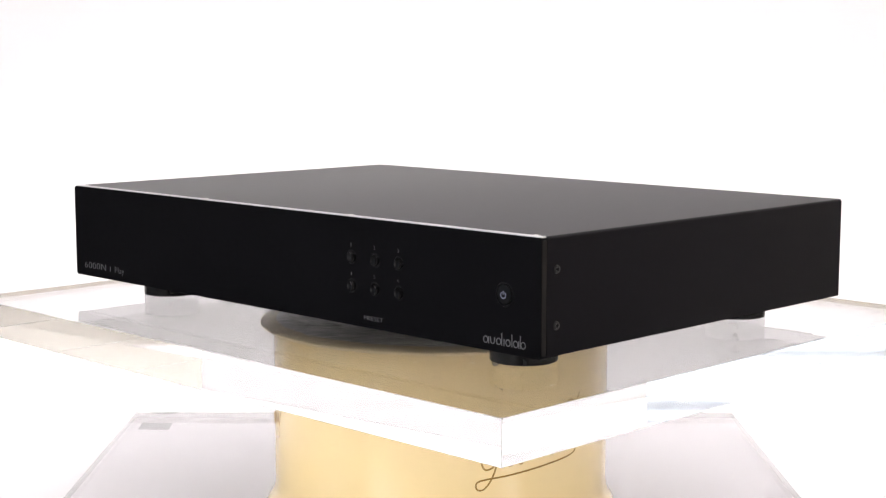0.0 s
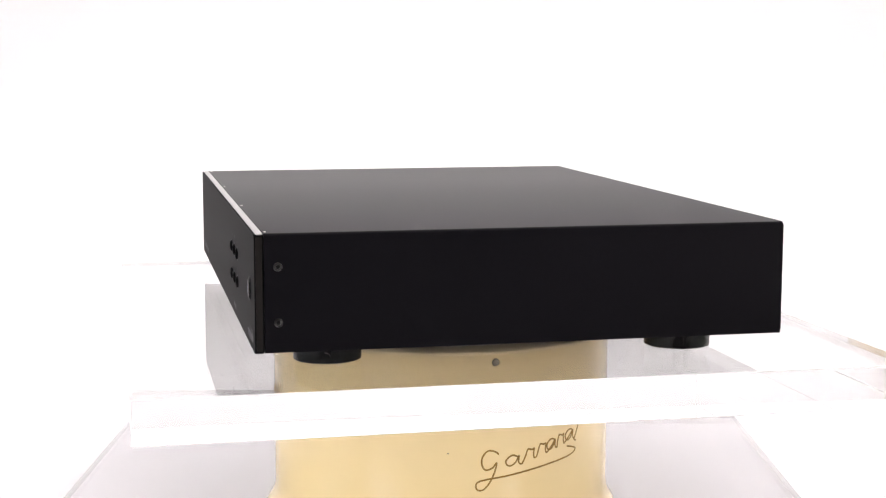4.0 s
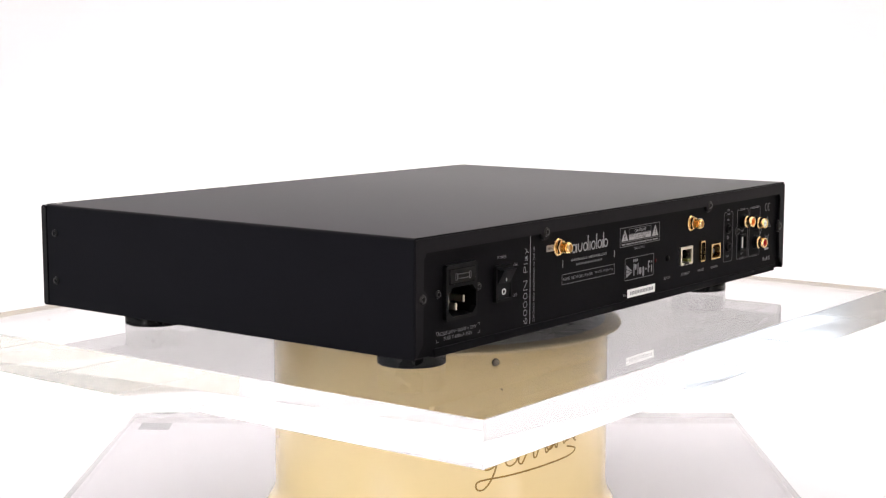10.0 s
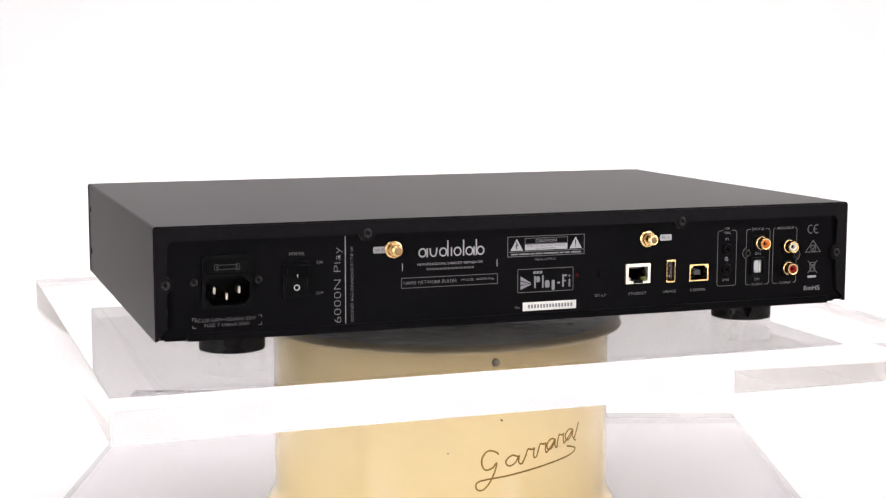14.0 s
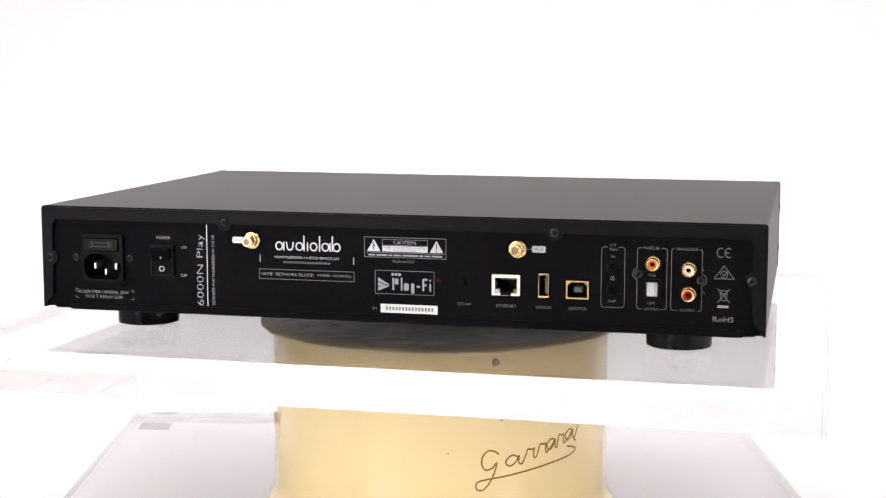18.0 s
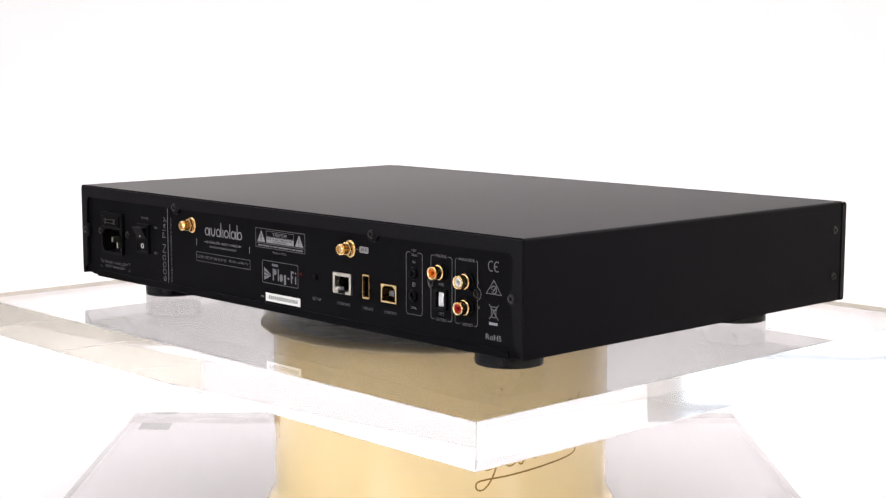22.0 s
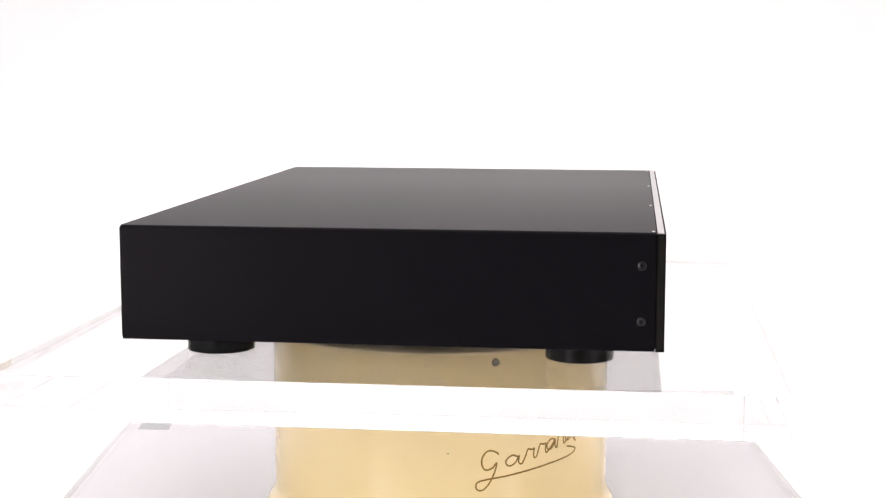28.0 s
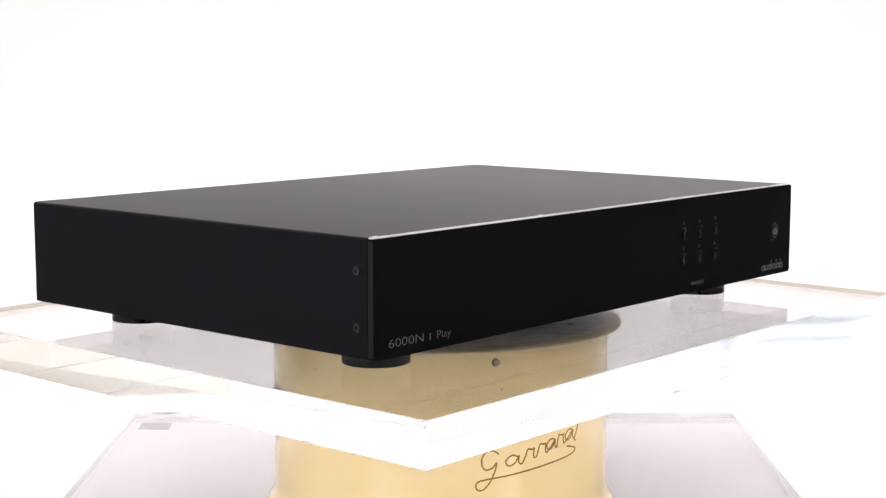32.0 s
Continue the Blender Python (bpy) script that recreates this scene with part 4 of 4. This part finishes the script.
def prints(p):
    y = RY + 0.00004
    t = lambda name, words, x, z, w, h, mat=INK, turn=0.0, thin=0.016: text_on(name, words, x / 1000, y, up(z), w / 1000, h / 1000, p, mat, True, turn, "", thin)
    t("power_text", "POWER", 138.6, 45.7, 8.8, 1.7, INK_DIM)
    t("on_text", "ON", 125.2, 40.1, 3.6, 1.8, INK_DIM)
    t("off_text", "OFF", 125.4, 22.6, 4.2, 1.8, INK_DIM)
    t("voltage_text", "AC220-240V~50/60Hz 22W", 180.0, 10.4, 35.0, 1.9, INK_DIM)
    t("fuse_text", "FUSE T 630mA 250V", 179.0, 7.4, 25.5, 1.9, INK_DIM)
    for x, d in ((198.4, -2.0), (159.4, 2.0)):
        lines("corner_mark", p, [([(x + d, 11.8), (x, 11.8), (x, 10.4)], False)])
        lines("corner_mark", p, [([(x, 7.8), (x, 6.3), (x + d, 6.3)], False)])
    t("model_text", "6000N Play", 114.2, 26.4, 43.8, 5.4, INK, 90.0, 0.028)
    lines("rule", p, [([(110.1, 4.0), (110.1, 54.4)], False)], INK, 0.0005)
    t("origin_text", "DESIGNED AND ENGINEERED IN THE UK", 106.2, 26.7, 43.6, 1.7, INK_DIM, 90.0)
    for x in (89.4, -95.4):
        tagpart = part("aerial_tag", prism(bmx(), [(a, b) for a, b in round_rect((x - 4.0) / 1000, (x + 4.0) / 1000, up(43.8), up(47.6), 0.0008, 3)], RY - 0.0002, RY + 0.00008), INK, p, "grey printed tag")
        text_on("tag_text", "Wi-Fi", x / 1000, RY + 0.00012, up(45.7), 0.0056, 0.0019, tagpart, DARK_INK, True)
    lines("tag_rule", p, [([(-88.5, 45.6), (-91.3, 45.6)], False)])
    emblem(p, INK, 0.0260, 0.0660, up(40.2), 0.0094, RY, 0.0001, -1)
    t("town_text", "HUNTINGDON, UNITED KINGDOM", 46.2, 36.0, 40.4, 1.8)
    part("small_print", bars(bmx(), 60.8, 31.4, 33.1, 1.2, (1,) * 18, 0.6), INK_LINE, p, "line of tiny grey print")
    for x in (75.7, 16.6):
        lines("side_rule", p, [([(x, 37.2), (x, 32.8)], False)], INK)
    lines("name_frame", p, [([(76.3, 28.5), (16.3, 28.5), (16.3, 22.6), (76.3, 22.6)], True)])
    t("name_text", "NAME: NETWORK PLAYER", 58.4, 25.6, 33.0, 1.9, INK_DIM)
    t("name_text", "MODEL: 6000N Play", 28.6, 25.6, 21.0, 1.9, INK_DIM)
    caution(p, t)
    t("made_text", "Made in P.R.C", -14.6, 35.9, 13.5, 1.6, INK_DIM)
    badge(p)
    part("serial_label", box(bmx(), -0.0351, -0.0001, RY - 0.0002, RY + 0.00025, up(4.9), up(10.1)), LABEL, p, "white paper serial label")
    part("label_print", bars(bmx(), -3.4, -32.6, 7.5, 2.2, (1,) * 15, 0.5, RY + 0.0003), LABEL_INK, p, "grey bars of print")
    t("serial_text", "SN:", 3.4, 7.2, 3.0, 1.5, INK_DIM)
    t("setup_text", "SET-UP", -51.4, 11.9, 8.2, 1.7, INK_DIM)
    t("lan_text", "ETHERNET", -76.6, 11.8, 12.0, 1.7, INK_DIM)
    t("update_text", "UPDATE", -98.7, 11.8, 9.0, 1.7, INK_DIM)
    t("control_text", "CONTROL", -118.7, 11.9, 10.8, 1.7, INK_DIM)
    t("trigger_text", "12V", -138.6, 49.6, 3.6, 1.5, INK_DIM)
    t("trigger_text", "TRIG", -138.8, 46.9, 4.8, 1.5, INK_DIM)
    t("in_text", "IN", -138.5, 43.0, 2.2, 1.6, INK_DIM)
    t("link_text", "LINK", -138.4, 17.2, 4.6, 1.5, INK_DIM)
    lines("jack_frame", p, [([(-135.6, 48.4)] + arc(-133.8, 46.6, 1.8, 90, 0, 4) + arc(-133.8, 15.2, 1.8, 0, -90, 4) + arc(-143.6, 15.2, 1.8, 270, 180, 4)
                             + arc(-143.6, 46.6, 1.8, 180, 90, 4) + [(-141.8, 48.4)], False)], INK_DIM)
    t("digital_text", "DIGITAL", -160.8, 48.5, 8.8, 1.6, INK_DIM)
    t("dig_text", "DIG", -161.0, 33.0, 4.0, 1.6, INK_DIM)
    t("opt_text", "OPT", -161.0, 16.6, 4.4, 1.6, INK_DIM)
    t("output_text", "OUTPUT", -161.0, 13.3, 8.6, 1.6, INK_DIM)
    t("analogue_text", "ANALOGUE", -180.6, 48.5, 12.4, 1.6, INK_DIM)
    t("output_text", "OUTPUT", -181.4, 13.3, 8.6, 1.6, INK_DIM)
    t("l_text", "L", -190.2, 37.4, 1.1, 1.6, INK_DIM)
    t("r_text", "R", -190.4, 23.8, 1.3, 1.6, INK_DIM)
    lines("digital_frame", p, [([(-155.4, 48.5), (-153.4, 48.5), (-152.5, 47.4)] + arc(-153.4, 33.4, 3.4, 75, -75, 8) + [(-152.5, 14.4), (-153.4, 13.2), (-155.4, 13.2)], False),
                               ([(-166.2, 48.5), (-168.4, 48.5), (-169.4, 47.4), (-169.4, 14.4), (-168.4, 13.2), (-166.2, 13.2)], False)], INK_DIM)
    lines("analogue_frame", p, [([(-173.4, 48.5), (-172.8, 48.5), (-171.9, 47.4), (-171.9, 14.4), (-172.8, 13.2), (-175.6, 13.2)], False),
                                ([(-187.8, 48.5), (-188.4, 48.5), (-189.2, 47.4)] + arc(-188.5, 31.0, 3.4, 100, 260, 8) + [(-189.2, 14.4), (-188.4, 13.2), (-187.0, 13.2)], False)], INK_DIM)
    marks(p, t)


def caution(p, t):
    lines("caution_frame", p, [([(9.8, 50.0), (-40.1, 50.0), (-40.1, 38.1), (9.8, 38.1)], True), ([(9.0, 40.9), (-39.3, 40.9)], False)], INK_DIM)
    for x in (4.0, -34.4):
        tri = part("warning_sign", prism(bmx(), [((x + a) / 1000, up(b)) for a, b in ((-4.1, 41.6), (4.1, 41.6), (0, 48.8))], RY - 0.0002, RY + 0.00008), INK, p, "grey warning triangle")
        bm = bmx()
        if x > 0:
            pts = [(x + 0.7, 47.0), (x - 0.5, 44.8), (x + 0.6, 44.6), (x - 0.2, 42.4)]
        else:
            pts = [(x, 46.8), (x, 43.6)]
            strip(bm, [(x / 1000, up(42.9)), (x / 1000, up(42.3))], 0.0007, RY + 0.00009, 0.00005)
        strip(bm, [(a / 1000, up(b)) for a, b in pts], 0.0006, RY + 0.00009, 0.00005)
        part("sign", bm, DARK_INK, tri)
    t("caution_text", "CAUTION", -15.0, 47.1, 13.6, 1.9)
    lines("caution_rule", p, [([(-1.3, 48.8), (-29.0, 48.8), (-29.0, 45.4), (-1.3, 45.4)], True)], INK_DIM, 0.0003)
    part("caution_bar", box(bmx(), -0.0290, -0.0013, RY - 0.0002, RY + 0.00008, up(41.6), up(45.0)), INK, p, "grey printed bar")
    for words, z, w in (("RISK OF ELECTRIC SHOCK", 44.0, 25.0), ("DO NOT OPEN", 42.5, 13.0)):
        text_on("risk_text", words, -0.0151, RY + 0.00012, up(z), w / 1000, 0.0010, p, DARK_INK, True)
    part("small_print", bars(bmx(), 7.6, -38.0, 39.4, 0.9, (4, 6, 2, 4, 9, 2, 3, 6)), INK_DIM, p, "line of tiny grey print")


def badge(p):
    """A maker's badge as plain shapes: a barred triangle and blocks for the wording."""
    b = lines("badge", p, [(round_rect(-33.0, 3.2, 16.2, 30.2, 0.6, 2), True)], None, 0.0004, "grey printed badge of plain shapes")
    for pts in (((1.4, 26.0), (1.4, 23.6), (-5.4, 21.4), (-5.4, 21.9)), ((1.4, 23.0), (1.4, 20.9), (-3.6, 21.1), (-3.6, 21.5)),
                ((1.4, 20.3), (1.4, 17.9), (-5.4, 20.8), (-5.4, 21.3))):
        part("wedge", prism(bmx(), [(x / 1000, up(z)) for x, z in pts], RY - 0.0002, RY + 0.00008), INK_BADGE, b)
    for x, w, z0, z1 in ((-8.0, 1.1, 18.4, 26.0), (-10.0, 2.2, 22.0, 25.6), (-13.1, 0.9, 18.4, 26.2), (-16.0, 3.0, 18.4, 23.0), (-19.9, 2.0, 16.8, 23.0),
                         (-23.4, 2.0, 20.6, 21.7), (-26.4, 1.1, 18.4, 26.0), (-27.9, 1.9, 24.8, 26.0), (-27.6, 1.3, 21.6, 22.7), (-30.6, 1.0, 18.4, 23.2), (-30.6, 1.0, 24.4, 25.6)):
        part("block", prism(bmx(), round_rect((x - w / 2) / 1000, (x + w / 2) / 1000, up(z0), up(z1), min(w, z1 - z0) / 2600, 3), RY - 0.0002, RY + 0.00008), INK_BADGE, b)
    for x in (-7.6, -9.7, -11.8):
        part("dot", box(bmx(), (x - 0.8) / 1000, (x + 0.8) / 1000, RY - 0.0002, RY + 0.00008, up(27.2), up(28.8)), INK_BADGE, b)


def marks(p, t):
    """Conformity marks in thin print."""
    for x in (-199.4, -203.8):
        pts = [(x - 2.08 * math.cos(radians(a)), 47.0 + 2.6 * math.sin(radians(a))) for a in range(55, 306, 10)]
        lines("conformity_mark", p, [(pts, False)], INK_DIM, 0.0006)
    lines("conformity_mark", p, [([(-202.0, 47.0), (-203.9, 47.0)], False)], INK_DIM, 0.0006)
    lines("tick_mark", p, [([(-195.9, 32.2), (-207.1, 32.2), (-201.5, 39.6)], True), (arc(-201.5, 34.6, 2.0, 0, 330, 14), False), ([(-200.6, 34.8), (-201.4, 33.8), (-203.6, 37.0)], False)], INK_DIM, 0.0005)
    lines("bin_mark", p, [([(-198.8, 25.4), (-204.0, 25.4)], False), ([(-199.4, 25.2), (-200.0, 19.8), (-202.8, 19.8), (-203.4, 25.2)], False),
                          ([(-198.0, 26.6), (-205.0, 18.6)], False), ([(-205.0, 26.6), (-198.0, 18.6)], False), ([(-200.4, 23.8), (-202.4, 23.8)], False)], INK_DIM, 0.0005)
    part("bin_bar", box(bmx(), -0.2043, -0.1981, RY - 0.0002, RY + 0.00008, up(15.6), up(17.0)), INK, p)
    t("rohs_text", "RoHS", -201.5, 9.0, 11.6, 3.0)


# ---------------------------------------------------------------- build
room()
# invented curtains out of view, added for the tinted zones mirrored in the slab
curtain(RX0, 0.34, 1.72, 0.04, 2.25, 0.24, TAUPE, "unseen taupe curtain, added to darken the slab's edges", 1)
curtain(RX0, -2.60, -1.86, 0.04, 2.25, 0.20, BLUEGREY, "unseen blue-grey curtain, added to tint the slab's edges", 1)
curtain(RX1, -2.10, -1.10, 0.04, 2.25, 0.30, GREYGREEN, "unseen grey-green curtain, added to tint the slab's edges", -1)
paper_sweep()
table()
softbox(-1.20, -1.66, 144.1)
softbox(2.65, -2.50, 226.7)
base_plate()
drum()
SLAB_THING = slab()
PLAYER = player()


def motions():
    """The slab and the player turn together at an even pace."""
    times = [i * 0.5 for i in range(65)]
    walk(SLAB_THING, [(t, pose(0, 0, SLAB_BOTTOM, 0, 0, turned_by(t))) for t in times])
    walk(PLAYER, [(t, pose(0, 0, SLAB_TOP, 0, 0, turned_by(t))) for t in times])


motions()
